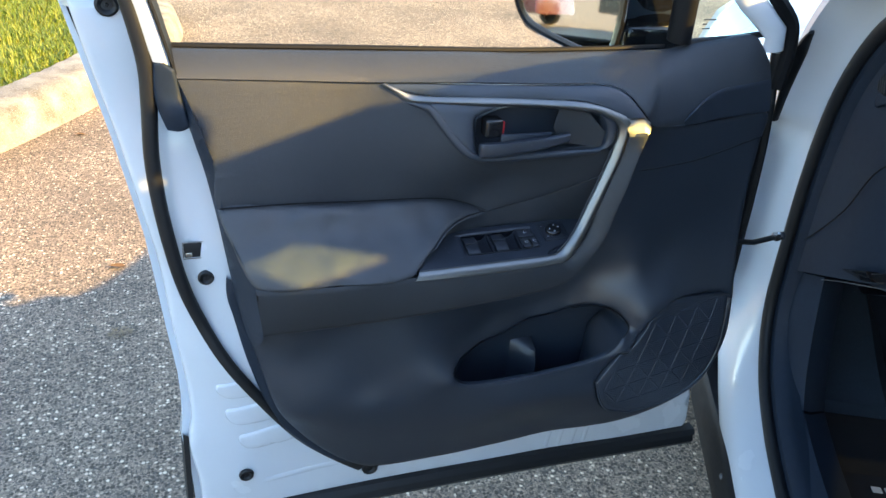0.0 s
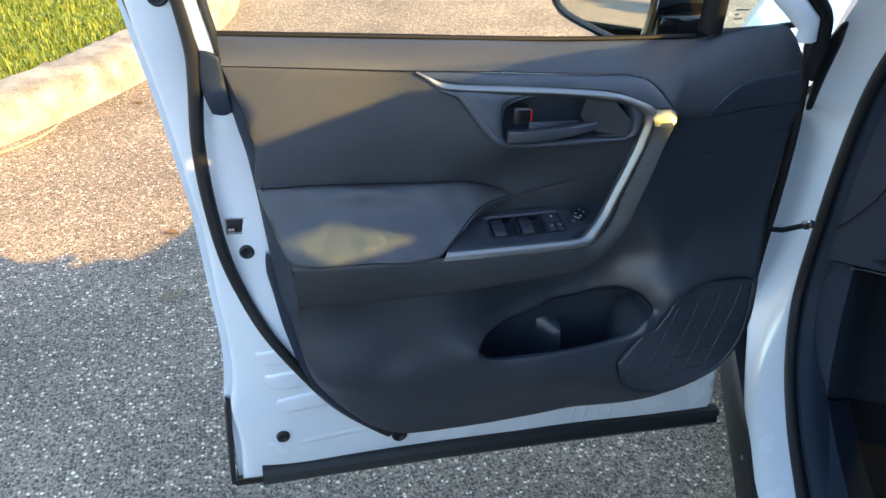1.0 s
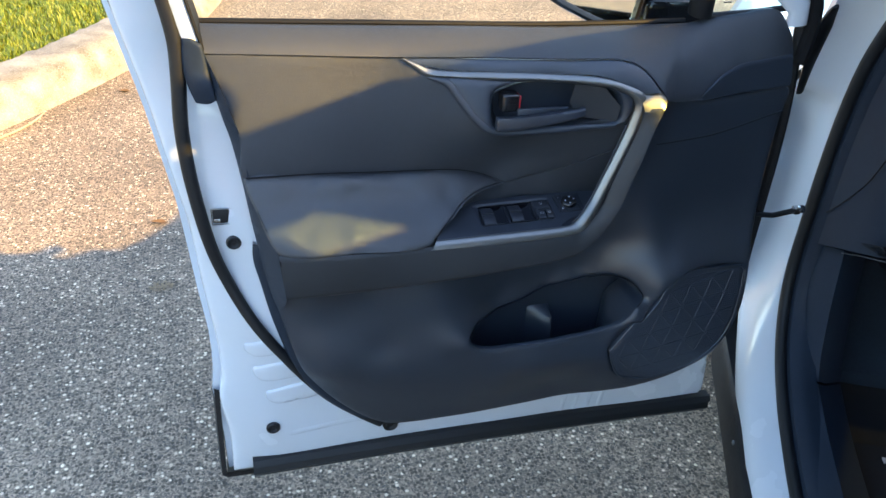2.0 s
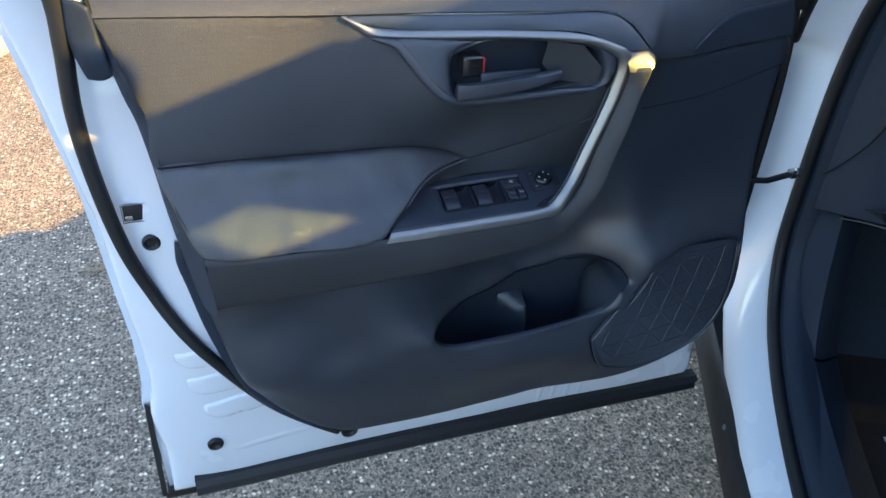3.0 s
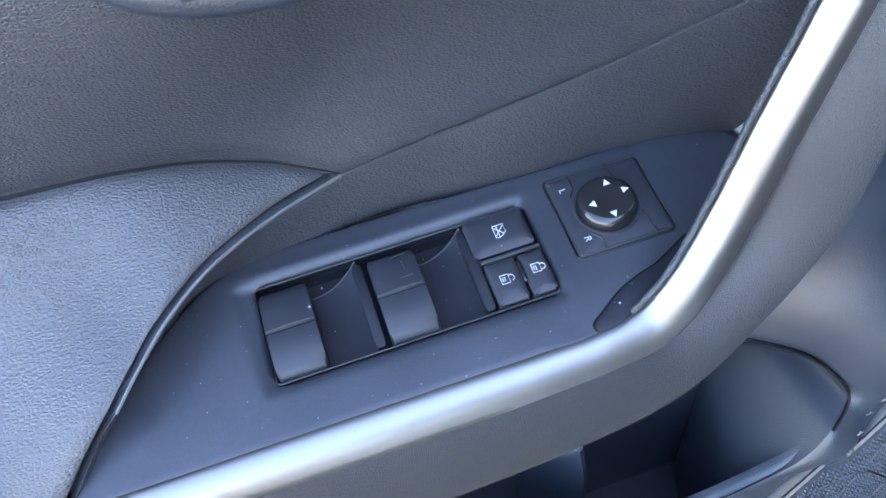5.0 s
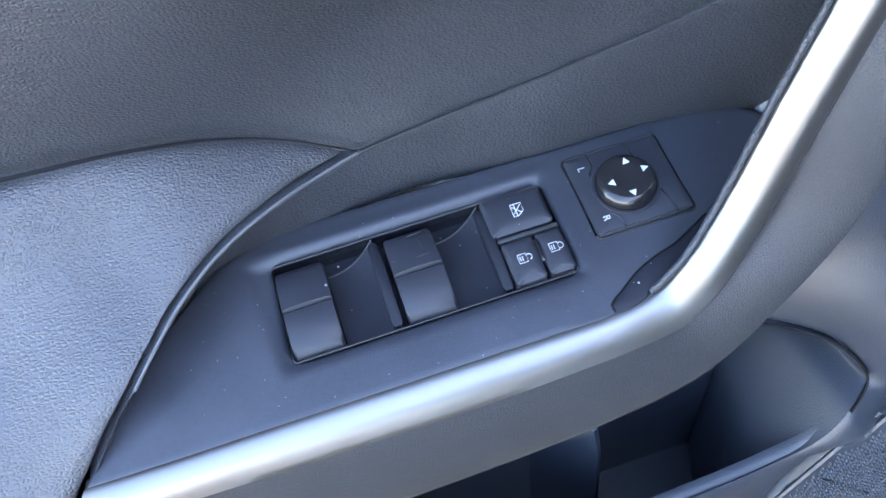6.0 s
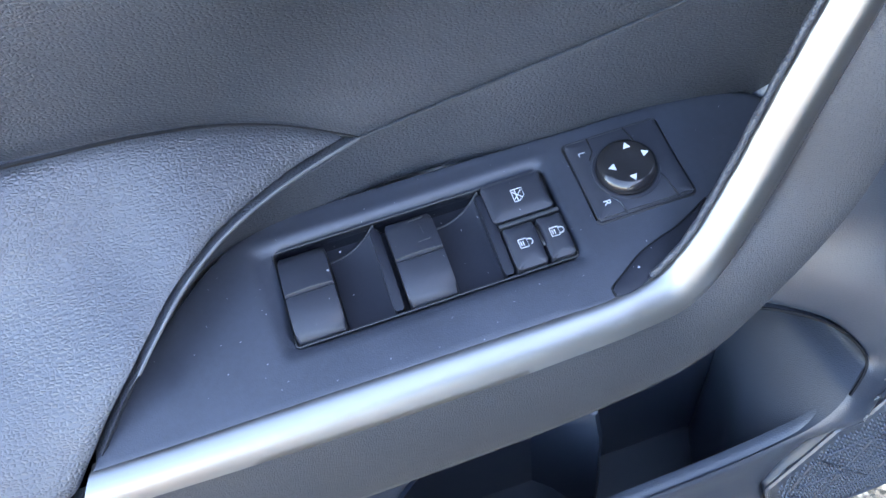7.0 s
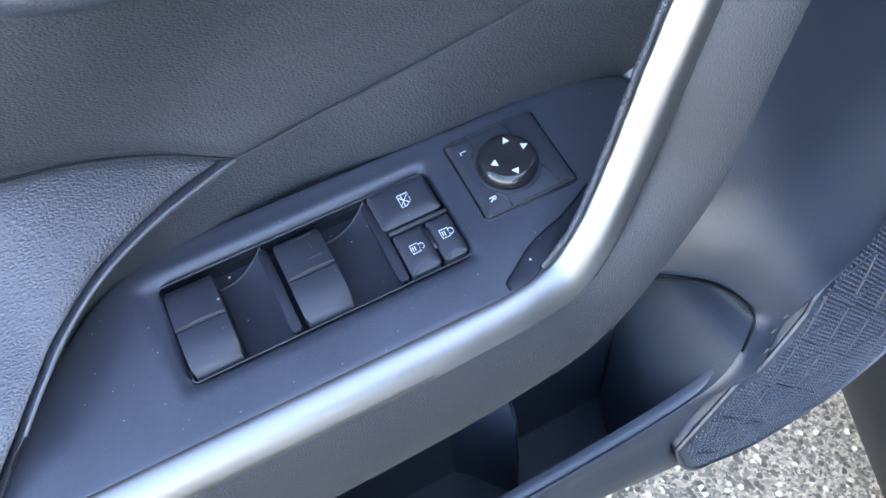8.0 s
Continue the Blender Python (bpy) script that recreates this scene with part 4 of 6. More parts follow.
# the trim's corner runs out over the top of the pull handle and ends in a small step
rows = []
for k in np.linspace(0, 1, 7):
    step = 0.002 if k > 0.86 else 0.0
    a, b, c, d = (Vector(p).lerp(Vector(q), k) for p, q in (((0.4900, -0.0700, 0.9710), (0.5285, -0.0690, 0.9715)), ((0.4930, -0.0760, 0.9635), (0.5300, -0.0745, 0.9650)), ((0.4955, -0.0795, 0.9570), (0.5290, -0.0800, 0.9580)), ((0.4970, -0.0820, 0.9505), (0.5262, -0.0835, 0.9515))))
    rows.append([a + Vector((0, 0.02, 0)), a + Vector((0, step, -step)), b + Vector((0, step, 0)), c + Vector((0, step, 0)), d + Vector((0, step, step)), d + Vector((0, 0.02, 0))])
rows.append([q + Vector((0.0015, 0.012, 0)) for q in rows[-1]])
hang(part("silver_corner", strip_bm(rows), SATIN, None, "satin silver corner of the trim", smooth=35))

# inner release handle
bezel, _ = sheet("handle_bezel", BEZEL, PLASTIC, None, [], holes=[[(q.x, q.z) for q in spline(CUP, 6)]], roll=0.006, step=0.008, thick=0.016, lift=0.004)
hang(bezel)
ridge = spline([(0.222, -0.012, 0.984), (0.236, -0.0165, 0.981), (0.248, -0.020, 0.9775), (0.262, -0.027, 0.961), (0.276, -0.034, 0.943), (0.288, -0.039, 0.930), (0.299, -0.042, 0.9215), (0.317, -0.044, 0.9165), (0.352, -0.048, 0.9175), (0.389, -0.053, 0.9205), (0.43, -0.059, 0.924), (0.468, -0.065, 0.927)], 6, closed=False)
hang(part("bezel_ridge", tube_bm(ridge, lambda s: 0.0015 + 0.0035 * min(1, 6 * s) * min(1, 6 - 6 * s + 0.2), 10, 0.8), PLASTIC))
hang(bowl("handle_cup", CUP, [(1.0, 0, -0.001, 0), (0.98, 0, 0.003, 0), (0.95, 0, 0.018, 0), (0.88, 0, 0.03, 0)], PLASTIC, None, "black recess behind the release lever"))
facet = [[(0.413, -0.043, 0.979), (0.408, -0.042, 0.953), (0.424, -0.047, 0.934)], [(0.43, -0.0475, 0.978), (0.437, -0.048, 0.955), (0.448, -0.0525, 0.932)], [(0.449, -0.056, 0.976), (0.473, -0.0605, 0.951), (0.470, -0.0605, 0.931)]]
hang(part("cup_facet", strip_bm(facet), GREYP))
lever = [(0.308, -0.048, 0.930), (0.33, -0.053, 0.932), (0.36, -0.057, 0.936), (0.39, -0.060, 0.941), (0.41, -0.062, 0.945), (0.422, -0.062, 0.948)]
rows = []
path = spline(lever, 6, closed=False)
for k, q in enumerate(path):
    f = k / (len(path) - 1)
    h, w, end = 0.0098 - 0.0045 * f, 0.0050, 0.75 if k in (0, len(path) - 1) else 1.0
    ring = [q + Vector((0, w * u * end, h * v * end)) for u, v in ((-1, -0.55), (-0.75, -0.95), (0.6, -1), (1, -0.7), (1, 0.7), (0.6, 1), (-0.75, 0.95), (-1, 0.55))]
    rows.append(ring + [ring[0].copy()])
bm = strip_bm(rows)
for row, turn in ((rows[0], 1), (rows[-1], -1)):
    bm.faces.new([bm.verts.new(q) for q in row[:-1]][::turn])
hang(part("release_lever", bm, PLATE, None, "dark plastic door release lever", smooth=62))
hang(part("lever_web", box_bm((0.335, -0.050, 0.932), (0.405, -0.045, 0.950), 0.002), PLASTIC))
hang(part("lock_knob", box_bm((0.3150, -0.046, 0.9445), (0.3385, -0.024, 0.9680), 0.0035, 3, None), GLOSSY, None, "black sliding lock knob"))
hang(part("lock_mark", box_bm((0.3372, -0.0445, 0.9475), (0.3402, -0.030, 0.9655), 0.0010, 1), RED, None, "red lock marking"))

# ---- armrest switch plate, in its own tilted frame (mm) ----
PU, PN = Vector((0.9994, -0.0081, 0.0347)).normalized(), Vector((-0.0356, -0.2260, 0.9735)).normalized()
PV = PN.cross(PU)
PM = Matrix.Translation((0.3889, -0.0452, 0.8008)) @ Matrix((PU, PV, PN)).transposed().to_4x4()
PS = PM @ Matrix.Diagonal((0.001, 0.001, 0.001, 1))


def plate_sheet(name, outline, material, holes=(), step=6.0, roll=1.2, thick=3.0, height=0.0, crown=None, label="", steps=6, corners=False):
    poly = [(q.x, q.y) for q in spline([(u, v, 0) for u, v in outline], steps)] if not corners else list(outline)
    vs, tris, P, Q = flat_mesh(poly, holes, step, (roll * 0.12, roll * 0.4, roll) if roll else ())
    bm = bmesh.new()
    made = []
    for v in vs:
        d = away(v.x, v.y, P, Q)
        back = roll - math.sqrt(max(roll * roll - (roll - d) ** 2, 0)) if d < roll else 0.0
        made.append(bm.verts.new((v.x, v.y, height - back + (crown(v.x, v.y) if crown else 0))))
    for t in tris:
        bm.faces.new([made[i] for i in t])
    bmesh.ops.delete(bm, geom=[v for v in bm.verts if not v.link_faces], context="VERTS")
    ext = bmesh.ops.extrude_edge_only(bm, edges=[e for e in bm.edges if len(e.link_faces) == 1])
    for v in (g for g in ext["geom"] if isinstance(g, bmesh.types.BMVert)):
        v.co.z -= thick
    bm.transform(PS)
    return part(name, bm, material, None, label, smooth=50)


def rounded(u0, v0, u1, v1, r, n=4):
    out = []
    for cx, cy, a0 in ((u1 - r, v1 - r, 0), (u0 + r, v1 - r, 90), (u0 + r, v0 + r, 180), (u1 - r, v0 + r, 270)):
        out += [(cx + r * math.cos(radians(a0 + 90 * k / n)), cy + r * math.sin(radians(a0 + 90 * k / n))) for k in range(n + 1)]
    return out


PLATE_OUT = [(-162, -40.8), (-162, -40.8), (-146, -15), (-130, 3), (-112, 18.9), (-98.5, 25.8), (-85, 28.2), (-64, 28.9), (-21, 28.6), (23, 27.8), (68, 26.6), (88, 23), (98, 18), (100, 8), (77, -13), (54, -29), (30, -38), (17, -43), (17, -43), (-24, -42.0), (-82, -41.6), (-119, -41.4)]
WELL = rounded(-91, -22, 10.3, 15.6, 1.6)


def rim_rise(u, v):
    """The border round the switch well slopes down to it; its far side starts with a soft raised lip."""
    d = min(u + 100.0 - 0.1 * (18.8 - v), 13.2 - u, 19.6 - v, v + 25.6)
    t = min(1.0, max(0.0, d / 4.2))
    lip = 0.7 * math.exp(-((v - 20.5) / 1.8) ** 2) * min(1.0, max(0.0, (u + 100) / 8)) * min(1.0, max(0.0, (16 - u) / 6))
    return lip - 1.7 * t * t * (3 - 2 * t)


switch_plate = plate_sheet("switch_plate", PLATE_OUT, PLATE, holes=[WELL], step=2.4, roll=1.0, crown=rim_rise, label="black armrest switch plate", steps=20)
hang(switch_plate)


def plate_part(name, bm, material, label="", smooth=40):
    bm.transform(PS)
    ob = part(name, bm, material, None, label, smooth)
    ob.parent = switch_plate
    return ob


def under_plate(ob):
    ob.parent = switch_plate
    return ob


def profile_bm(profile, u0, u1, chamfer=0.5):
    """A block with the side profile (v, w), its two end faces slightly rounded."""
    bm = bmesh.new()
    rows = []
    mid = (sum(p[0] for p in profile) / len(profile), sum(p[1] for p in profile) / len(profile))
    for u, k in ((u0, 1 - chamfer / 9), (u0 + chamfer, 1.0), (u1 - chamfer, 1.0), (u1, 1 - chamfer / 9)):
        rows.append([bm.verts.new((u, mid[0] + (v - mid[0]) * k, mid[1] + (w - mid[1]) * k)) for v, w in profile])
    n = len(profile)
    for a, b in zip(rows, rows[1:]):
        for i in range(n):
            bm.faces.new((a[i - 1], a[i], b[i], b[i - 1]))
    bm.faces.new(rows[0])
    bm.faces.new(rows[-1])
    return bm


# well floor and walls, their deep shade painted in by the darker plastic
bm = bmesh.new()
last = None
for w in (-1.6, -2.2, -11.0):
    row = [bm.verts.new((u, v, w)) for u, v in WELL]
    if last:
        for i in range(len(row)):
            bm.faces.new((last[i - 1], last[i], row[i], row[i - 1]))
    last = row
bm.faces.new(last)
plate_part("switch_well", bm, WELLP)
line = [Vector((u, v, -1.35)) for u, v in WELL]
plate_part("well_lip", tube_bm(line, 0.35, 6, closed=True), GREYP)


def rocker(u0):
    back = [(13.6, -9), (13.6, -3.2), (12.6, -1.6), (9, 0.4), (4, 1.6), (-1, 2.2), (-3.3, 2.4), (-3.9, 1.7)]
    front = [(-4.1, 0.9), (-4.6, 1.5), (-8, 2.0), (-13, 1.9), (-18, 0.9), (-20.4, -0.4), (-21.2, -2.0), (-21.2, -9)]
    top = [(-21.2, -9.0)]
    ob = plate_part("window_switch", profile_bm(back + front, u0, u0 + 17.3, 0.8), BUTTON, "black rocker window switch")
    edge = [(u0 + s * 17.0 + 0.15, -3.6 + 0.5 * math.sin(math.pi * s), 2.35) for s in np.linspace(0, 1, 8)]
    ridge = plate_part("switch_ridge", tube_bm(edge, 0.28, 6), GREYP)
    return ob


rocker(-90.3)
rocker(-50.6)
# scooped recess and the fin beside each rocker, also darkened in colour for shade
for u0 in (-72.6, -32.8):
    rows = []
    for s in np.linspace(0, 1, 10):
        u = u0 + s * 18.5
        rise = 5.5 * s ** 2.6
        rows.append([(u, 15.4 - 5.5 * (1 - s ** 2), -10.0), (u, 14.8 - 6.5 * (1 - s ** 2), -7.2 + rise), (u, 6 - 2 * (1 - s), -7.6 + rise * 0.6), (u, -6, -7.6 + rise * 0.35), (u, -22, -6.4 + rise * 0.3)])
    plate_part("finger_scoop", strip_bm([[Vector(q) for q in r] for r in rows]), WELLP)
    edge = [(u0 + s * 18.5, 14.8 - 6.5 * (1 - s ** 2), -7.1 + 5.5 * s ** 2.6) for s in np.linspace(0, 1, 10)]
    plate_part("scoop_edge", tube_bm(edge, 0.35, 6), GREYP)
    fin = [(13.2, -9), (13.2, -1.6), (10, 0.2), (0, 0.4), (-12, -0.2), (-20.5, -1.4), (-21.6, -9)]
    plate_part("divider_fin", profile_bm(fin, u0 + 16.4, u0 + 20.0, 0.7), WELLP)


def key(name, u0, v0, u1, v1, top, label):
    ob = plate_sheet(name, rounded(u0, v0, u1, v1, 1.2), BUTTON, step=3.0, roll=0.8, thick=9, height=top, corners=True, label=label,
                     crown=lambda u, v: 0.5 * (1 - ((2 * v - v0 - v1) / (v1 - v0)) ** 2))
    return under_plate(ob)


key("window_lock_button", -13.6, -1.2, 9.2, 14.2, 1.4, "black window lock button")
unlock = key("unlock_button", -12.0, -21.2, -0.7, -4.4, 1.2, "black unlock button")
lock = key("lock_button", 0.5, -21.2, 9.6, -4.4, 1.2, "black lock button")
plate_part("button_divider", box_bm((-12.4, -3.8, -6), (10.0, -2.2, 0.9), 0.4), GREYP)
plate_part("button_slot", box_bm((-0.75, -15.5, 0.4), (0.55, -7, 1.5), 0.3), GLOSSY)


def stroke(points, w, r=0.25):
    return tube_bm([Vector((u, v, w)) for u, v in points], r, 5)


def rot(points, c, deg):
    a = radians(deg)
    return [(c[0] + u * math.cos(a) - v * math.sin(a), c[1] + u * math.sin(a) + v * math.cos(a)) for u, v in points]


c = (-1.6, 6.6)
icon = [[(u * 1.05, v * 1.05) for u, v in row] for row in ([(-2.4, -1.9), (-2.4, 1.9), (0.8, 1.9), (2.4, -0.2), (2.4, -1.9), (-2.4, -1.9)], [(-2.2, -0.6), (2.2, -0.6)], [(-1.7, 1.5), (1.4, -1.6)], [(-1.5, -1.6), (1.4, 1.2)])]
plate_part("window_mark", join([stroke(rot(s, c, -90), 1.85, 0.2) for s in icon]), MARK)
for c, open_ in (((-6.6, -12.4), True), ((5.2, -11.8), False)):
    icon = [[(-1.7, -1.7), (-1.7, 1.3), (1.7, 1.3), (1.7, -1.7), (-1.7, -1.7)], [(-0.9, -0.2), (0.9, -0.2)], [(-0.9, -1.0), (0.9, -1.0)],
            [(-1.1, 1.3), (-1.1, 2.5), (-0.4, 3.1), (0.4, 3.1), (1.1, 2.5), (1.1, 1.3 if not open_ else 2.2)]]
    plate_part("lock_mark", join([stroke(rot([(u * 1.0, v * 1.0) for u, v in s], c, -90), 1.68, 0.2) for s in icon]), MARK)
# faint square engraved on the passenger switch
plate_part("switch_mark", join([stroke([(-42, 10.2), (-36.6, 10.4)], 0.9, 0.22), stroke([(-38.6, 7.6), (-38.2, 3.6)], 1.7, 0.18), stroke([(-41.0, 0.6), (-36.2, 0.8)], 2.1, 0.2)]), GREYP)

# mirror control
ctl = plate_sheet("mirror_control", rounded(21.4, -13.4, 57.6, 20.6, 1.4), BUTTON, step=4.0, roll=0.8, thick=4, height=1.5, corners=True, label="square mirror control with round dial")
under_plate(ctl)
DC = (38.6, 3.0)
m = Matrix.Translation((DC[0], DC[1], 1.5))
plate_part("dial_ring", disc_bm([(12.4, 0.0), (12.2, 0.5), (11.6, 0.5), (11.4, -0.6), (0.1, -0.6)], m, 40), BUTTON)
plate_part("dial", disc_bm([(11.0, -0.4), (11.1, 2.2), (10.6, 3.8), (9.0, 5.0), (8.2, 5.2), (4.0, 4.7), (0.05, 4.5)], m, 40), GLOSSY, "round glossy mirror dial")
for du, dv, a in ((2.0, 6.6, 0), (7.2, 1.6, -90), (-6.2, -0.4, 90), (-0.6, -6.6, 180)):
    tri = rot([(-1.35, -1.0), (1.35, -1.0), (0, 1.5)], (DC[0] + du, DC[1] + dv), a)
    bm = bmesh.new()
    lo = [bm.verts.new((u, v, 6.2)) for u, v in tri]
    hi = [bm.verts.new((u, v, 6.75)) for u, v in tri]
    bm.faces.new(hi)
    for i in range(3):
        bm.faces.new((lo[i - 1], lo[i], hi[i], hi[i - 1]))
    plate_part("dial_arrow", bm, MARK, "small white arrow", smooth=0)
for pts in ([(30.6, 20.4), (30.4, 14.5), (28.0, 11.2)], [(28.6, -5.4), (31.2, -8.6), (31.6, -13.2)], [(45.0, 20.4), (46.6, 12.2), (49.6, 7.0)], [(49.2, -1.4), (50.4, -6.0), (51.4, -13.2)]):
    plate_part("control_seam", stroke(pts, 1.5, 0.28), GLOSSY)
gap = rounded(20.9, -13.9, 58.1, 21.1, 1.6)
plate_part("control_gap", tube_bm([Vector((u, v, 0.1)) for u, v in gap], 0.5, 6, closed=True), RUBBER)
plate_part("control_edge", stroke([(22.0, -12.9), (57.0, -12.9)], 1.2, 0.35), GREYP)



def letter(ch, u, v, size, deg):
    cu = bpy.data.curves.new("letter_" + ch, "FONT")
    cu.body, cu.size, cu.align_x, cu.align_y, cu.extrude = ch, size, "CENTER", "CENTER", 0.06
    ob = new("letter", cu)
    cu.materials.append(MARK)
    ob.parent = switch_plate
    ob.matrix_local = PS @ Matrix.Translation((u, v, 1.62)) @ Matrix.Rotation(radians(deg), 4, "Z")
    return ob


letter("L", 26.2, 14.6, 3.7, -90)
letter("R", 26.6, -7.4, 3.7, -90)
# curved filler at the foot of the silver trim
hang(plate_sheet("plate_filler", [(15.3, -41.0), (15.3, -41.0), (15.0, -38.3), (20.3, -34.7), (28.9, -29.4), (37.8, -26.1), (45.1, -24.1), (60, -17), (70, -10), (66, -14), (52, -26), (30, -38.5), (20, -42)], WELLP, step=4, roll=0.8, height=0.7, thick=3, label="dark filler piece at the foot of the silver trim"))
plate_part("filler_joint", stroke([(q.x, q.y) for q in spline([(15.3, -41.0, 0), (15.0, -38.3, 0), (20.3, -34.7, 0), (28.9, -29.4, 0), (37.8, -26.1, 0), (45.1, -24.1, 0), (60, -17, 0)], 6, closed=False)], 0.25, 0.45), SEALER)
# twisted piping that edges the leather behind the silver riser
path = spline([Vector(row[0]) + Vector((-0.0016, 0.0012, 0.0)) for row in S_TOP[9:] + S_RISE], 22, closed=False)
rows = []
for k, q in enumerate(path):
    t = (path[min(k + 1, len(path) - 1)] - path[max(k - 1, 0)]).normalized()
    a = t.cross(Vector((0, 1, 0))).normalized()
    b = t.cross(a).normalized()
    ring = []
    for i in range(11):
        g = 2 * math.pi * i / 10
        rad = 0.0012 + 0.00013 * math.sin(2 * g + k * 0.6)
        ring.append(q + a * rad * math.cos(g) + b * rad * math.sin(g))
    rows.append(ring)
hang(part("edge_piping", strip_bm(rows), HIDE, None, "twisted black piping beside the silver trim", smooth=80))

# cover between the insert and the plate
COVER = CREASE + [(0.494, -0.050, 0.870), (0.500, -0.040, 0.835)] + [(0.494, -0.026, 0.806), (0.475, -0.021, 0.805), (0.446, -0.017, 0.805), (0.391, -0.015, 0.803), (0.325, -0.015, 0.801), (0.297, -0.016, 0.8), (0.276, -0.021, 0.798), (0.26, -0.031, 0.795), (0.243, -0.057, 0.788), (0.231, -0.077, 0.783)] + [(0.2275, -0.080, 0.783), (0.2505, -0.066, 0.8045), (0.2590, -0.0585, 0.8098), (0.2710, -0.0470, 0.8160), (0.2868, -0.0355, 0.8215), (0.308, -0.0238, 0.8240), (0.3297, -0.0148, 0.8245)]
cover, _ = sheet("plate_surround", COVER, HIDE, None, [(0.40, -0.022, 0.83)], roll=0.0008, step=0.008, lift=0.001)
hang(cover)
# door glass, sash, corner pane and front frame
bm = bmesh.new()
q = [(-0.06, 0.052, 1.02), (0.615, 0.052, 1.02), (0.59, 0.03, 1.42), (-0.17, 0.03, 1.42)]
bm.faces.new([bm.verts.new(p) for p in q])
pane = hang(part("door_glass", bm, PANE, None, "clear side window glass", smooth=0))
pane.visible_shadow = False
hang(part("sash", tube_bm([(0.617, 0.030, 1.044), (0.614, 0.025, 1.10), (0.595, 0.02, 1.42)], 0.0155, 12, 1.3), SEALER, None, "black window divider bar"))
hang(part("belt_seal", tube_bm(spline([(-0.05, 0.048, 1.043), (0.17, 0.046, 1.037), (0.40, 0.043, 1.031), (0.60, 0.036, 1.034)], 6, closed=False), 0.004, 8), SEALER))
bm = bmesh.new()
bm.faces.new([bm.verts.new(p) for p in [(0.625, 0.03, 1.04), (0.742, 0.02, 1.052), (0.69, 0.03, 1.105), (0.60, 0.03, 1.25)]])
pane = hang(part("corner_pane", bm, GREENPANE, None, "fixed corner window with a printed mark", smooth=0))
pane.visible_shadow = False
for k, w in enumerate((0.020, 0.006, 0.012)):
    hang(part("pane_mark", box_bm((0.648, 0.0255, 1.072 - k * 0.006), (0.648 + w, 0.0265, 1.0735 - k * 0.006)), PLASTIC))
hang(part("pane_seal", tube_bm([(0.628, 0.024, 1.043), (0.69, 0.018, 1.048), (0.742, 0.012, 1.056), (0.735, 0.014, 1.072), (0.69, 0.02, 1.108)], 0.005, 8), RUBBER))
hang(part("front_frame", tube_bm([(0.752, 0.0, 1.035), (0.75, 0.0, 1.06), (0.72, 0.0, 1.085), (0.695, 0.002, 1.105), (0.62, 0.01, 1.18), (0.45, 0.02, 1.36)], 0.017, 14, 0.5), WHITE))
hang(part("frame_seal", tube_bm(spline([(0.772, -0.002, 0.98), (0.778, 0.0, 1.03), (0.772, 0.0, 1.07), (0.735, 0.0, 1.11), (0.66, 0.008, 1.19), (0.48, 0.02, 1.37)], 6, closed=False), 0.011, 8), SEALER))

# door mirror outside the glass
wing = hang(part("mirror_shell", tube_bm(spline([(0.665, 0.135, 1.075), (0.60, 0.14, 1.085), (0.50, 0.15, 1.10), (0.425, 0.155, 1.105)], 5, closed=False), lambda s: 0.068 + 0.018 * math.sin(math.pi * min(1, s * 1.05)) - 0.045 * max(0, s - 0.85) / 0.15, 20, 0.55), GLOSSY, None, "black door mirror housing"))
hang(part("mirror_foot", box_bm((0.567, 0.085, 0.985), (0.672, 0.17, 1.050), 0.010, 3), GLOSSY, None, "glossy black mirror foot"))
hang(part("mirror_arm", box_bm((0.556, 0.095, 1.053), (0.668, 0.19, 1.17), 0.014, 3), PLASTIC, None, "matt black mirror arm"))
bm = bmesh.new()
ring = [(q.x, q.z) for q in spline([(-0.072, 0, 0.0), (-0.056, 0, -0.029), (-0.012, 0, -0.050), (0.040, 0, -0.065), (0.056, 0, -0.062), (0.064, 0, -0.032), (0.066, 0, 0.0), (0.062, 0, 0.045), (0.040, 0, 0.060), (-0.040, 0, 0.056), (-0.074, 0, 0.035)], 4)]
rows = [[bm.verts.new((u * k, -0.001 + 0.06 * (u * u + v * v) * k * k, v * k)) for u, v in ring] for k in (1.0, 0.8, 0.55, 0.3, 0.05)]
for a, b in zip(rows, rows[1:]):
    for i in range(len(ring)):
        bm.faces.new((a[i - 1], a[i], b[i], b[i - 1]))
bm.faces.new(rows[-1])
bm.transform(Matrix.Translation((0.480, 0.093, 1.085)) @ Matrix.Rotation(radians(-27), 4, "Z") @ Matrix.Rotation(radians(-4.5), 4, "X"))
hang(part("mirror_glass", bm, MIRROR, None, "door mirror glass", smooth=80))
bm = tube_bm([Vector((u * 1.05, 0.0, v * 1.07)) for u, v in ring], 0.006, 8, closed=True)
bm.transform(Matrix.Translation((0.480, 0.093, 1.085)) @ Matrix.Rotation(radians(-27), 4, "Z") @ Matrix.Rotation(radians(-4.5), 4, "X"))
hang(part("mirror_rim", bm, GLOSSY))
hang(part("edge_trim", tube_bm([(-0.143, 0.080, 1.03), (-0.162, 0.078, 1.12), (-0.208, 0.074, 1.26), (-0.256, 0.07, 1.40)], 0.006, 8), SEALER, None, "black trim down the rear edge"))


# ---- the car that the door hangs on ----
HINGE, REAR, OUT = Vector((0.86, 0.04, 0)), Vector((-0.43, -0.903, 0)), Vector((-0.903, 0.43, 0))


def at_car(d, o, z):
    """A place from the distance behind the hinge, out from the car's side, and height."""
    return HINGE + REAR * d + OUT * o + Vector((0, 0, z))


car = tagged(new("car"), "white estate car with black lower cladding and dark interior", "car")
car.location = at_car(0.6, -0.9, 0.2)


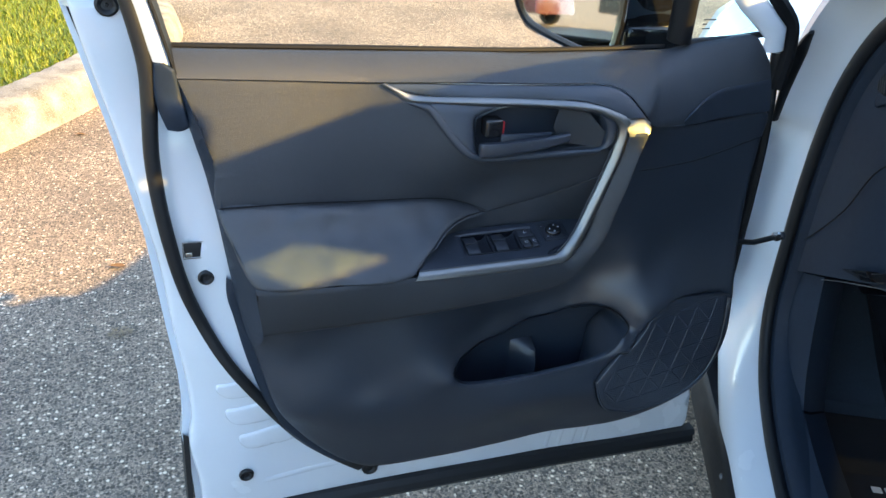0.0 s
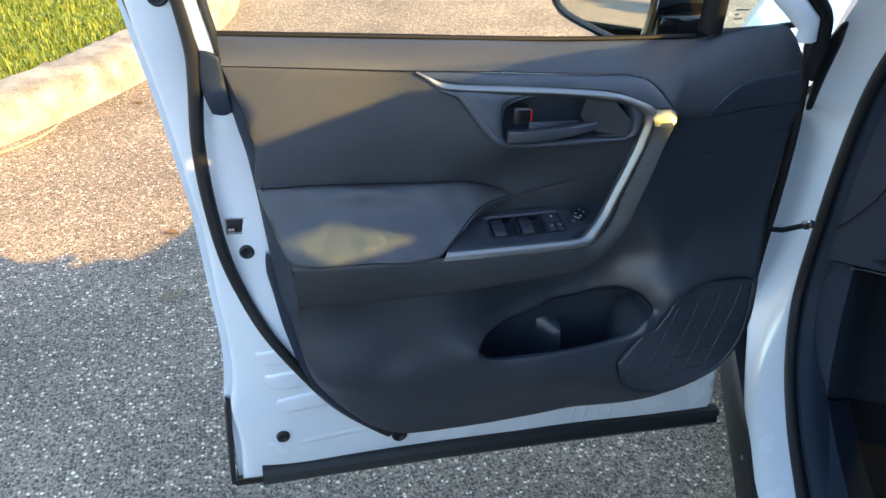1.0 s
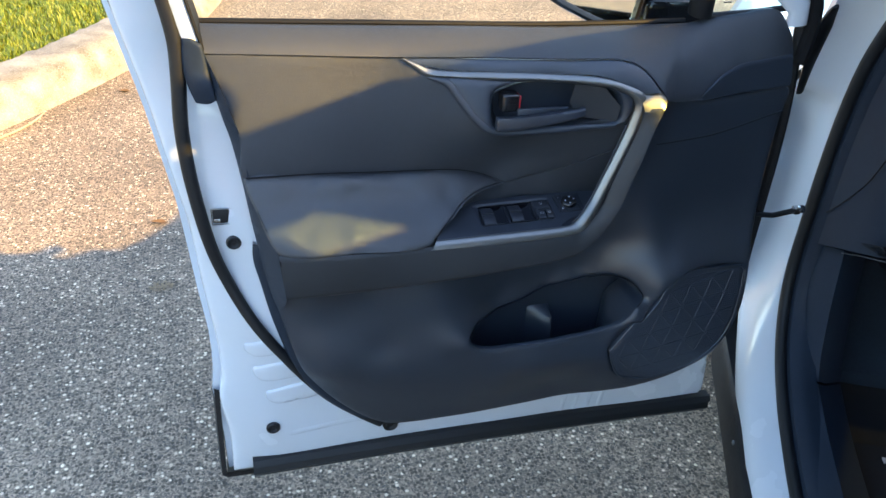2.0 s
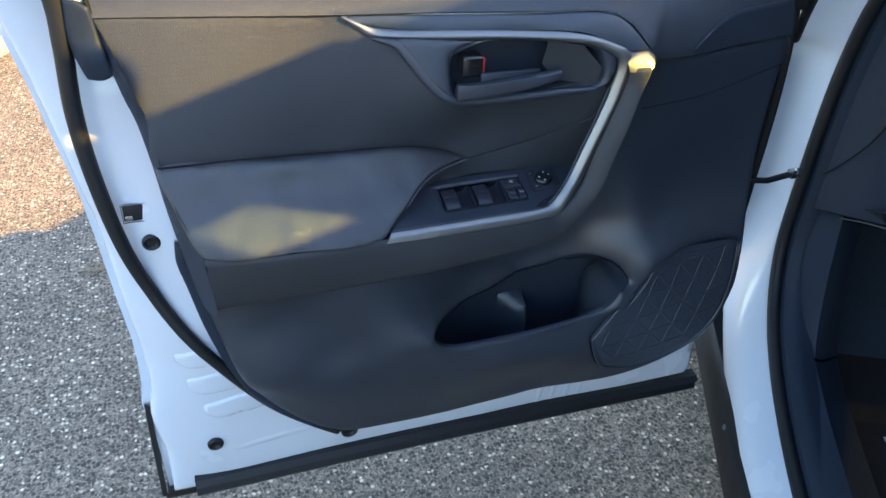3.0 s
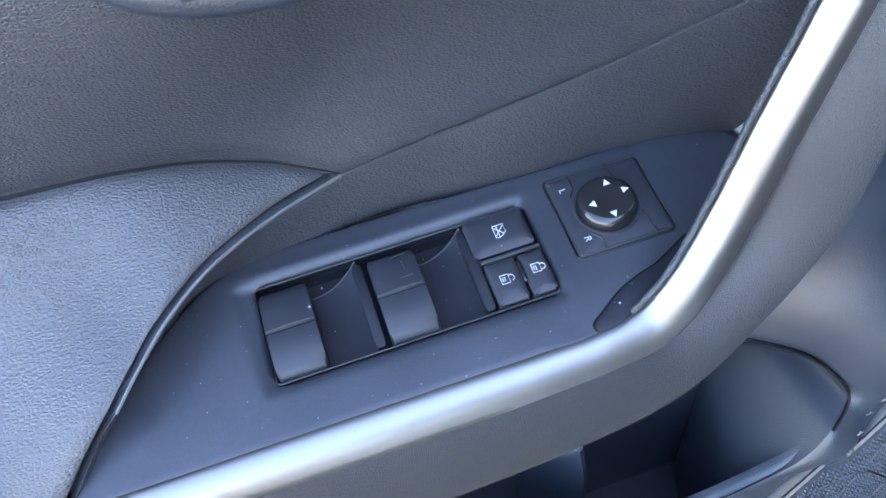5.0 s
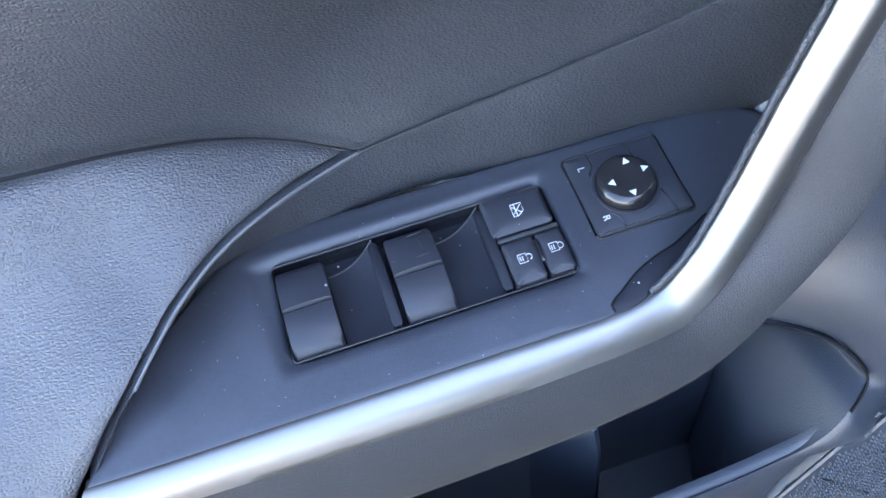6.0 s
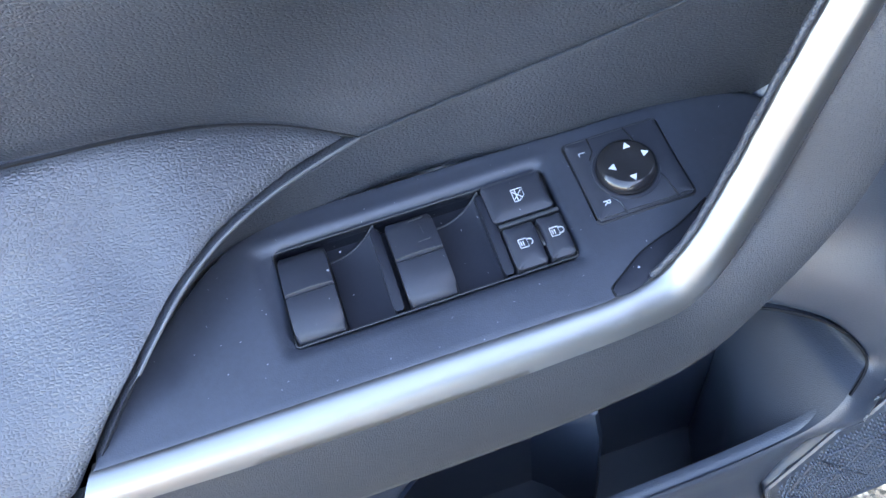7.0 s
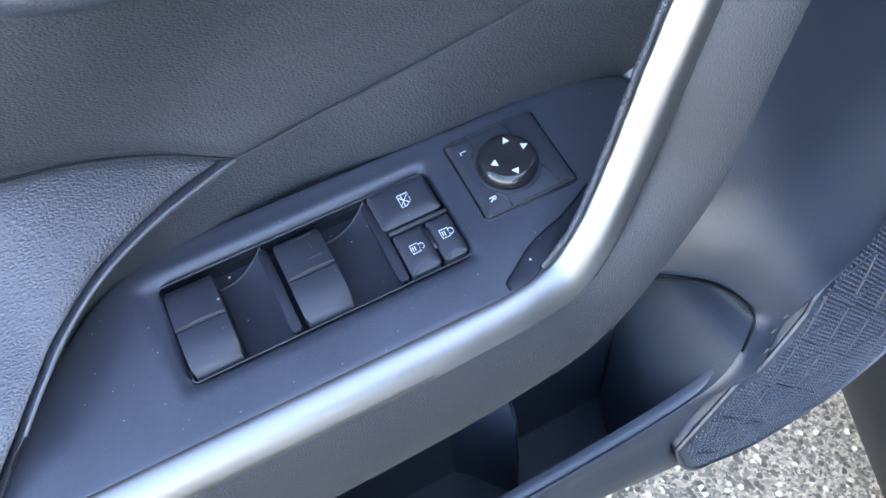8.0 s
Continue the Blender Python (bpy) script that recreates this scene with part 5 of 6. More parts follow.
def on_car(ob):
    ob.parent = car
    ob.matrix_parent_inverse = Matrix.Translation(-car.location)
    return ob


# door opening: the seal line as (distance behind the hinge, height)
OPENING = [(0.62, 1.303), (0.54, 1.282), (0.42, 1.232), (0.34, 1.203), (0.20, 1.140), (0.09, 1.075), (0.015, 0.98), (-0.018, 0.87), (-0.026, 0.70), (-0.014, 0.56), (0.045, 0.477), (0.15, 0.425), (0.30, 0.396), (0.60, 0.388), (0.95, 0.388)]
line = spline([(d, 0, z) for d, z in OPENING], 8, closed=False)
rows_white, seal_path, rows_trim = [], [], []
for i, q in enumerate(line):
    t = (line[min(i + 1, len(line) - 1)] - line[max(i - 1, 0)]).normalized()
    n = Vector((-t.z, 0, t.x))                     # away from the opening
    n = -n if n.x * (q.x - 0.5) + n.z * (q.z - 0.8) < 0 else n
    low = max(0.0, min(1.0, (0.62 - q.z) / 0.2))
    reach = float(np.interp(q.z, (0.38, 0.42, 0.62, 0.80, 0.90, 1.09, 1.17), (0.095, 0.095, 0.16, 0.16, 0.042, 0.036, 0.016)))
    proud = float(np.interp(q.z, (0.85, 0.92, 1.10, 1.17), (0.0, 0.012, 0.012, 0.0)))
    cells = ((min(0.002, reach * 0.1), -0.058), (min(0.010, reach * 0.25), -0.048), (min(0.028, reach * 0.4), -0.042), (reach * 0.55, -0.032), (reach * 0.8, -0.018 - 0.004 * low + proud * 0.6), (reach * 0.94, -0.004 - 0.006 * low + proud * 0.9), (reach, 0.008 + proud - 0.012 * low), (reach * 1.25 + 0.012, 0.006 + proud - 0.03 * low))
    sill = ((0.002, -0.058), (0.008, -0.042), (0.018, -0.022), (0.030, -0.004), (0.050, 0.004), (0.068, 0.006), (0.085, 0.006), (0.100, 0.002))
    cells = [(a + (c - a) * low, b + (e - b) * low) for (a, b), (c, e) in zip(cells, sill)]
    rows_white.append([at_car(q.x + n.x * k, o, q.z + n.z * k) for k, o in cells])
    seal_path.append(at_car(q.x - n.x * 0.002, -0.050, q.z - n.z * 0.002))
    rows_trim.append([at_car(q.x - n.x * k, o, q.z - n.z * k) for k, o in ((0.004, -0.056), (0.018, -0.060), (0.026, -0.072), (0.026, -0.085), (0.024, -0.10))])
on_car(part("door_frame", strip_bm(rows_white), WHITE, None, "white painted door opening"))
on_car(part("body_seal", tube_bm(seal_path, 0.0105, 10), RUBBER, None, "black rubber door opening seal"))
on_car(part("frame_trim", strip_bm(rows_trim), DARK, None, "black plastic pillar trim"))
# sill cladding
rows = []
for d in np.linspace(-0.16, 1.0, 30):
    top = float(np.interp(d, (-0.16, 0.05, 0.144, 0.235, 0.5), (0.362, 0.363, 0.368, 0.353, 0.348)))
    rows.append([at_car(d, -0.012, top - 0.002), at_car(d, 0.004, top), at_car(d, 0.0085, top - 0.004), at_car(d, 0.011, top - 0.016), at_car(d, 0.013, 0.318), at_car(d, 0.012, 0.295), at_car(d, 0.004, 0.25), at_car(d, -0.03, 0.225), at_car(d, -0.25, 0.22)])
on_car(part("sill_cladding", strip_bm(rows), CLAD, None, "rough black plastic sill cladding"))
m = Matrix.Translation(at_car(0.169, 0.012, 0.335)) @ OUT.to_track_quat("Z", "Y").to_matrix().to_4x4()
on_car(part("cladding_rivet", disc_bm([(0.005, 0), (0.0045, 0.002), (0.003, 0.003), (0.0002, 0.0032)], m, 14), EDGE, None, "small push rivet"))
# front wing, bonnet, cowl
rows = []
for d in np.linspace(-0.10, -1.15, 16):
    f = -0.10 - d
    fall = 0.65 * min(f, 0.35) + 0.15 * max(0.0, f - 0.35)
    rows.append([at_car(d, 0.004, 0.40), at_car(d, 0.045, 0.58), at_car(d, 0.05, 0.78 - 0.7 * fall), at_car(d, 0.03, 0.90 - 0.9 * fall), at_car(d, -0.02, 0.955 - 0.6 * fall), at_car(d, -0.07, 0.985 - 0.35 * fall), at_car(d, -0.15, 1.0 - 0.06 * f), at_car(d, -0.45, 1.02 - 0.05 * f), at_car(d, -0.9, 1.04 - 0.05 * f), at_car(d, -1.45, 1.02 - 0.06 * f), at_car(d, -1.8, 0.95 - 0.5 * fall), at_car(d, -1.84, 0.4)])
for drop, ahead in ((0.12, 0.06), (0.30, 0.10), (0.55, 0.08)):
    rows.append([q - REAR * ahead + Vector((0, 0, max(0.28, q.z - drop) - q.z)) for q in rows[15]])
on_car(part("bonnet_and_wing", strip_bm(rows), WHITE, None, "white front wing and bonnet"))
rows = [[at_car(d, o, 1.045 - 0.03 * abs(o + 0.9)) for o in np.linspace(-0.12, -1.7, 12)] for d in (-0.12, -0.02, 0.06)]
on_car(part("cowl", strip_bm(rows), CLAD, None, "black cowl grille below the windscreen"))
on_car(part("cowl_corner", box_bm((-0.035, -0.028, -0.012), (0.045, 0.026, 0.012), 0.006, 2, Matrix.Translation(at_car(-0.03, -0.035, 1.062)) @ Matrix.Rotation(radians(35), 4, "Z") @ Matrix.Rotation(radians(-20), 4, "X")), CLAD))
on_car(part("wing_seal", tube_bm(spline([at_car(0.078, 0.034, 1.064), at_car(0.050, 0.032, 1.040), at_car(0.022, 0.03, 0.99), at_car(-0.005, 0.026, 0.945), at_car(-0.025, 0.022, 0.905)], 6, closed=False), lambda s: 0.004 + 0.012 * min(1.0, 3 * s) * (1 - 0.85 * s), 10, 0.6), SEALER, None, "black rubber seal beside the front wing"))
# check strap and wheel-arch liner by the hinge
on_car(part("check_strap", tube_bm([(0.765, -0.004, 0.735), (0.80, -0.010, 0.733), (0.838, -0.008, 0.737)], 0.0045, 8), RUBBER, None, "black door check strap"))
m = Matrix.Translation((0.848, -0.010, 0.740)) @ Matrix.Rotation(radians(60), 4, "X")
on_car(part("check_bracket", join([box_bm((0.835, -0.016, 0.733), (0.846, -0.004, 0.745), 0.002), disc_bm([(0.007, -0.002), (0.0065, 0.005), (0.004, 0.007), (0.0004, 0.007)], m, 14)]), CHROME, None, "steel door check bracket"))
# A pillar, roof and rails, rear quarter, far side
RAIL = [(-0.12, 1.0), (0.02, 1.06), (0.10, 1.13), (0.34, 1.291), (0.512, 1.365), (0.65, 1.404), (0.85, 1.46), (1.2, 1.49), (2.2, 1.49), (3.3, 1.40)]


def rail_rows(o_top):
    rows = []
    for q in spline([(d, 0, z) for d, z in RAIL], 6, closed=False):
        fall = max(0.0, 1.45 - q.z) * 0.28
        o = o_top + fall * 0.5
        rows.append((q.x, o, q.z))
    return rows


for sgn in (1, -1):
    rows = []
    for d, o, z in rail_rows(-0.13):
        def put(k, h):
            oo = (o + k) if sgn > 0 else (-1.84 - o - k)
            return at_car(d, oo, z + h)
        deep = max(0.12, min(1.0, (z - 1.06) / 0.25))
        rows.append([put(0.035, -0.085 * deep), put(0.038, -0.03 * deep), put(0.012, 0.0), put(-0.06, 0.006), put(-0.11, -0.02), put(-0.10, -0.07 * deep), put(0.0, -0.095 * deep), put(0.035, -0.085 * deep)])
    on_car(part("roof_rail", strip_bm(rows), WHITE))
rows = []
# unseen opening added to the roof, skewed to shape the armrest's sun patch
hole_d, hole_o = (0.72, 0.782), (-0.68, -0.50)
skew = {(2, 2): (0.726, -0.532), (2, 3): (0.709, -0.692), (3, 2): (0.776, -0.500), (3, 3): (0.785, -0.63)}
ds = [0.53, 0.60, hole_d[0], hole_d[1], 1.0, 1.6, 2.4, 3.2]
os_ = [-0.17, -0.30, hole_o[1], hole_o[0], -0.80, -1.0, -1.25, -1.50, -1.67]
bm = bmesh.new()
grid = {}
for i, d in enumerate(ds):
    for j, o in enumerate(os_):
        d, o = skew.get((i, j), (ds[i], os_[j]))
        z = (1.505 if i else 1.488) - 0.05 * ((o + 0.92) / 0.75) ** 2 - 0.012 * max(0, d - 1.6) ** 2
        z -= 0.03 if j == 0 and i <= 1 else 0.0
        grid[i, j] = bm.verts.new(at_car(d, o, z))
for i in range(len(ds) - 1):
    for j in range(len(os_) - 1):
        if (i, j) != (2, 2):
            bm.faces.new((grid[i, j], grid[i + 1, j], grid[i + 1, j + 1], grid[i, j + 1]))
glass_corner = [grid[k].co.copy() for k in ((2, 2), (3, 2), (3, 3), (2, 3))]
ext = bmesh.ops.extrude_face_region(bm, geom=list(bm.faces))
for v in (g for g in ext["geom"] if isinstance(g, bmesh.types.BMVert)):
    # the opening's walls lean along the sunlight
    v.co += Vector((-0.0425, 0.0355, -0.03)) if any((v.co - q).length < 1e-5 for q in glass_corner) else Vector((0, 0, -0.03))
on_car(part("roof", bm, WHITE, None, "white roof with an added opening for a sun patch"))
# added pane that tints the sun coming through the opening
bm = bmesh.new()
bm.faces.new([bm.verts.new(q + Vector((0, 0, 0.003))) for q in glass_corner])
on_car(part("sun_patch_pane", bm, GREENPANE, None, "unseen tinted pane added to colour the sun patch", smooth=0))

# unseen bars added on the roof; the near one keeps sun off the shell
for o in (-0.13, -1.71):
    bar = spline([at_car(0.674, o, 1.44), at_car(0.684, o, 1.485), at_car(0.80, o, 1.515), at_car(1.2, o, 1.53), at_car(2.2, o, 1.53), at_car(2.9, o, 1.49), at_car(3.05, o, 1.42)], 6, closed=False)
    on_car(part("roof_sun_blocker", tube_bm(bar, lambda s: 0.010 + 0.018 * min(1.0, 10 * s), 10), CLAD, None, "unseen black bar on the roof, added to block sun"))


def screen(s, k, sink=0.0):
    """A place on the windscreen: s from its foot to the roof, k across from the driver's side."""
    bow = 1 - (2 * k - 1) ** 2
    return at_car(0.53 * s, -0.16 - 1.52 * k, 1.06 + 0.375 * s + 0.05 * bow - sink)


rows = [[screen(s, k) for k in np.linspace(0, 1, 9)] for s in np.linspace(0, 1, 7)]
on_car(part("windscreen", strip_bm(rows), SCREEN, None, "green tinted windscreen"))
# unseen sheet added behind the glass; its slanting driver's-side slit shapes a sun spot
near, far = [], []
for s in [*np.linspace(0.02, 0.832, 10), *np.linspace(0.834, 0.938, 24), *np.linspace(0.94, 0.99, 4)]:
    k0, k1 = np.interp(s, (0.832, 0.891, 0.938), (0.213, 0.243, 0.317)), np.interp(s, (0.832, 0.863, 0.938), (0.213, 0.276, 0.317))
    near.append([screen(s, 0.03 + (k0 - 0.03) * q, 0.02) for q in np.linspace(0, 1, 4)])
    far.append([screen(s, k1 + (0.97 - k1) * q, 0.02) for q in np.linspace(0, 1, 8)])
on_car(part("screen_sun_blocker", join([strip_bm(near), strip_bm(far)]), DARK, None, "unseen dark sheet added behind the windscreen to shape the sun"))
for o in (-0.03, -1.81):
    rows = [[at_car(d, o, z) for z in (0.23, 0.6, 1.0)] for d in ((1.05, 3.4) if o > -1 else (-0.1, 1.0, 3.4))]
    on_car(part("body_side", strip_bm(rows), WHITE))
rows = [[at_car(d, o, z) for o, z in ((-1.81, 0.99), (-1.79, 1.2), (-1.74, 1.42))] for d in (-0.05, 0.6, 1.6, 3.3)]
on_car(part("side_glass", strip_bm(rows), TINTED, None, "dark tinted passenger window"))
rows = [[at_car(d, -0.09, 0.40), at_car(d, -0.10, 1.0), at_car(d + 0.02, -0.13, 1.25), at_car(d + 0.04, -0.16, 1.42)] for d in (0.99, 1.02, 1.10, 1.12)]
on_car(part("centre_pillar", strip_bm(rows), DARK))
rows = [[at_car(3.4, o, z) for z in (0.25, 1.0, 1.4)] for o in (-0.05, -0.9, -1.8)]
on_car(part("tailgate", strip_bm(rows), WHITE))
# dashboard, kick panel, floor
rows = []
for o in np.linspace(-0.14, -1.66, 16):
    rows.append([at_car(-0.02, o, 1.04), at_car(0.16, o, 1.055), at_car(0.30, o, 1.02), at_car(0.36, o, 0.96), at_car(0.34, o, 0.88), at_car(0.26, o, 0.80), at_car(0.20, o, 0.735), at_car(0.10, o, 0.68), at_car(-0.06, o, 0.67)])
dash_end = [at_car(-0.02, -0.138, 1.035), at_car(0.16, -0.138, 1.05), at_car(0.30, -0.138, 1.015), at_car(0.355, -0.138, 0.96), at_car(0.335, -0.138, 0.88), at_car(0.26, -0.138, 0.80), at_car(0.20, -0.138, 0.735), at_car(0.10, -0.138, 0.70), at_car(-0.06, -0.138, 0.70)]
bm = strip_bm(rows)
bm.faces.new([bm.verts.new(q) for q in dash_end])
on_car(part("dashboard", bm, DARK, None, "black moulded dashboard"))
# moulded dash end and kick panel follow the seal
rows_end = []
for i, q in enumerate(line):
    t = (line[min(i + 1, len(line) - 1)] - line[max(i - 1, 0)]).normalized()
    n = Vector((-t.z, 0, t.x))
    n = -n if n.x * (q.x - 0.5) + n.z * (q.z - 0.8) < 0 else n
    if q.x > 0.30:
        continue
    flat = max(0.0, min(1.0, (1.0 - q.z) / 0.12)) * max(0.0, min(1.0, (q.z - 0.46) / 0.06))
    n = n.lerp(Vector((-1, 0, 0)), flat).normalized()
    if 0.636 < q.z < 1.16:
        lift = 0.45 * max(0.0, min(1.0, (0.80 - q.z) / 0.145))
        rows_end.append([at_car(q.x - n.x * k, o, q.z - n.z * k + lift * k) for k, o in ((0.022, -0.070), (0.034, -0.074), (0.060, -0.086), (0.095, -0.098), (0.14, -0.115), (0.19, -0.15), (0.23, -0.22))])
on_car(part("dash_end", strip_bm(rows_end), DARK, None, "black moulded end of the dashboard"))


def inner_trim(name, outer, inner, label):
    """Opening trim from the seal's edge to the cabin's edge, both as (distance behind the hinge, height)."""
    a = spline([(d, 0, z) for d, z in outer], 6, closed=False)
    b = spline([(d, 0, z) for d, z in inner], 6, closed=False)
    rows = []
    for p, q in zip(a, b):
        row = [(p.x - 0.004, -0.075, p.z - 0.004), (p.x, -0.066, p.z)]
        for t, o in ((0.12, -0.064), (0.30, -0.068), (0.60, -0.082), (0.88, -0.097), (1.0, -0.105)):
            row.append((p.x + (q.x - p.x) * t, o, p.z + (q.z - p.z) * t))
        row += [(q.x - 0.008, -0.120, q.z - 0.008), (q.x - 0.05, -0.16, q.z - 0.03)]
        rows.append([at_car(*v) for v in row])
    on_car(part(name, strip_bm(rows), DARK, None, label))


inner_trim("kick_panel", [(-0.040, 0.640), (-0.026, 0.548), (0.016, 0.479), (0.079, 0.433)], [(0.030, 0.665), (0.059, 0.562), (0.095, 0.483), (0.118, 0.457)], "black plastic kick panel")
inner_trim("sill_trim", [(0.082, 0.431), (0.168, 0.415), (0.284, 0.414), (0.60, 0.405), (0.95, 0.405)], [(0.121, 0.454), (0.199, 0.439), (0.292, 0.430), (0.60, 0.42), (0.95, 0.42)], "black plastic sill trim")
on_car(part("panel_seam", tube_bm(spline([at_car(0.16, -0.130, 0.93), at_car(0.10, -0.104, 0.885), at_car(0.06, -0.090, 0.80), at_car(0.015, -0.074, 0.735), at_car(-0.002, -0.068, 0.715)], 6, closed=False), 0.0011, 6), SEALER))
on_car(part("vent_panel", box_bm((-0.03, -0.004, -0.03), (0.03, 0.004, 0.03), 0.006, 2, Matrix.Translation(at_car(0.085, -0.083, 1.005)) @ Matrix.Rotation(radians(64.5), 4, "Z") @ Matrix.Rotation(radians(25), 4, "Y")), DARK))
for k in range(4):
    on_car(part("vent_slat", box_bm((-0.0018, -0.003, -0.014), (0.0018, 0.003, 0.014), 0.0008, 1, Matrix.Translation(at_car(0.073 + 0.008 * k, -0.077, 1.005)) @ Matrix.Rotation(radians(64.5), 4, "Z") @ Matrix.Rotation(radians(25), 4, "Y")), RUBBER))
rows = [[at_car(d, o, 0.375 - 0.02 * min(1, max(0, -o - 0.12) / 0.1)) for o in (-0.08, -0.12, -0.22, -0.9, -1.75)] for d in (-0.3, 0.1, 0.5, 1.4, 3.3)]
on_car(part("floor_pan", strip_bm(rows), CARPET, None, "black carpeted floor"))
rows = [[at_car(d, o, z) for d, z in ((-0.06, 0.372), (-0.16, 0.42), (-0.30, 0.62), (-0.32, 0.86))] for o in (-0.09, -0.6, -1.75)]
on_car(part("bulkhead", strip_bm(rows), CARPET))
rows = [[at_car(d, o0 + 0.006 * k, z) for k, (d, z) in enumerate(((-0.020, 0.360), (-0.026, 0.384), (-0.09, 0.425), (-0.22, 0.512), (-0.29, 0.60)))] for o0 in (-0.13, -0.16, -0.23, -0.30, -0.312, -0.318)]
for q in rows[-1]:
    q -= OUT * 0.02 + REAR * 0.05
on_car(part("foot_panel", strip_bm(rows), FOOTP, None, "dark grey foot rest panel"))
on_car(part("lower_dash_cover", box_bm((-0.16, -0.12, -0.02), (0.16, 0.12, 0.02), 0.008, 2, Matrix.Translation(at_car(0.20, -0.34, 0.70)) @ Matrix.Rotation(radians(64.5), 4, "Z")), GLOSSY))
for (d0, z0), (d1, z1) in (((0.071, 0.690), (0.160, 0.732)), ((0.176, 0.739), (0.245, 0.775))):
    rows = [[at_car(d, o, z) for d, o, z in ((d0 - k, -0.118 - t, z0 - k), (d0 + 0.003 - k, -0.104 - t, z0 + 0.017 + k), (d1 + k, -0.104 - t, z1 + 0.017 + k), (d1 + k, -0.118 - t, z1 - k))] for k, t in ((0.0, 0.02), (0.0, 0.0015), (-0.0015, 0.0))]
    bm = strip_bm([row + [row[0].copy()] for row in rows])
    bm.faces.new([bm.verts.new(q) for q in rows[-1]])
    on_car(part("switch_blank", bm, GLOSSY, None, "glossy black blank switch", smooth=30))
# thin pale line, the dash edge's highlight given as colour
on_car(part("dash_edge", tube_bm([at_car(0.0, -0.098, 0.645), at_car(0.075, -0.110, 0.684), at_car(0.165, -0.118, 0.727), at_car(0.25, -0.124, 0.766)], 0.0009, 6), EDGE))
on_car(part("underbody", strip_bm([[at_car(d, o, 0.20) for o in (-0.06, -0.9, -1.78)] for d in (-1.1, 1.0, 3.35)]), CLAD))
# seat: keeps the cabin from being an empty box
for o in (-0.50, -1.30):
    seat = box_bm((-0.25, -0.26, 0.0), (0.25, 0.26, 0.14), 0.05, 3, Matrix.Translation(at_car(0.95, o, 0.56)) @ Matrix.Rotation(radians(64.5), 4, "Z"))
    back = box_bm((-0.06, -0.25, 0.0), (0.07, 0.25, 0.62), 0.05, 3, Matrix.Translation(at_car(1.24, o, 0.64)) @ Matrix.Rotation(radians(64.5), 4, "Z") @ Matrix.Rotation(radians(-22), 4, "Y"))
    on_car(part("seat", join([seat, back]), SEAT, None, "black cloth front seat"))
# floor mat with a pale woven label, as plain bars
mat_thing = tagged(part("floor_mat", box_bm((-0.22, -0.30, 0.0), (0.22, 0.30, 0.010), 0.004, 2, Matrix.Translation(at_car(0.37, -0.42, 0.358)) @ Matrix.Rotation(radians(64.5), 4, "Z")), CARPET), "black carpet floor mat with a pale woven label", "floor mat")
for k in range(4):
    bm = box_bm((-0.007, -0.008, 0.0), (0.007, 0.008, 0.0015), 0.0006, 1, Matrix.Translation(at_car(0.188, -0.226 - 0.021 * k, 0.369)) @ Matrix.Rotation(radians(64.5), 4, "Z"))
    part("label_bar", bm, MARK, mat_thing)
# wheels keep the car on the ground
for d in (-0.75, 1.95):
    for o in (-0.13, -1.71):
        m = Matrix.Translation(at_car(d, o, 0.345)) @ OUT.to_track_quat("Z", "Y").to_matrix().to_4x4()
        on_car(part("wheel", disc_bm([(0.20, -0.11), (0.32, -0.11), (0.345, -0.085), (0.345, 0.085), (0.32, 0.11), (0.21, 0.11), (0.19, 0.08), (0.03, 0.09), (0.001, 0.09)], m, 40), RUBBER))


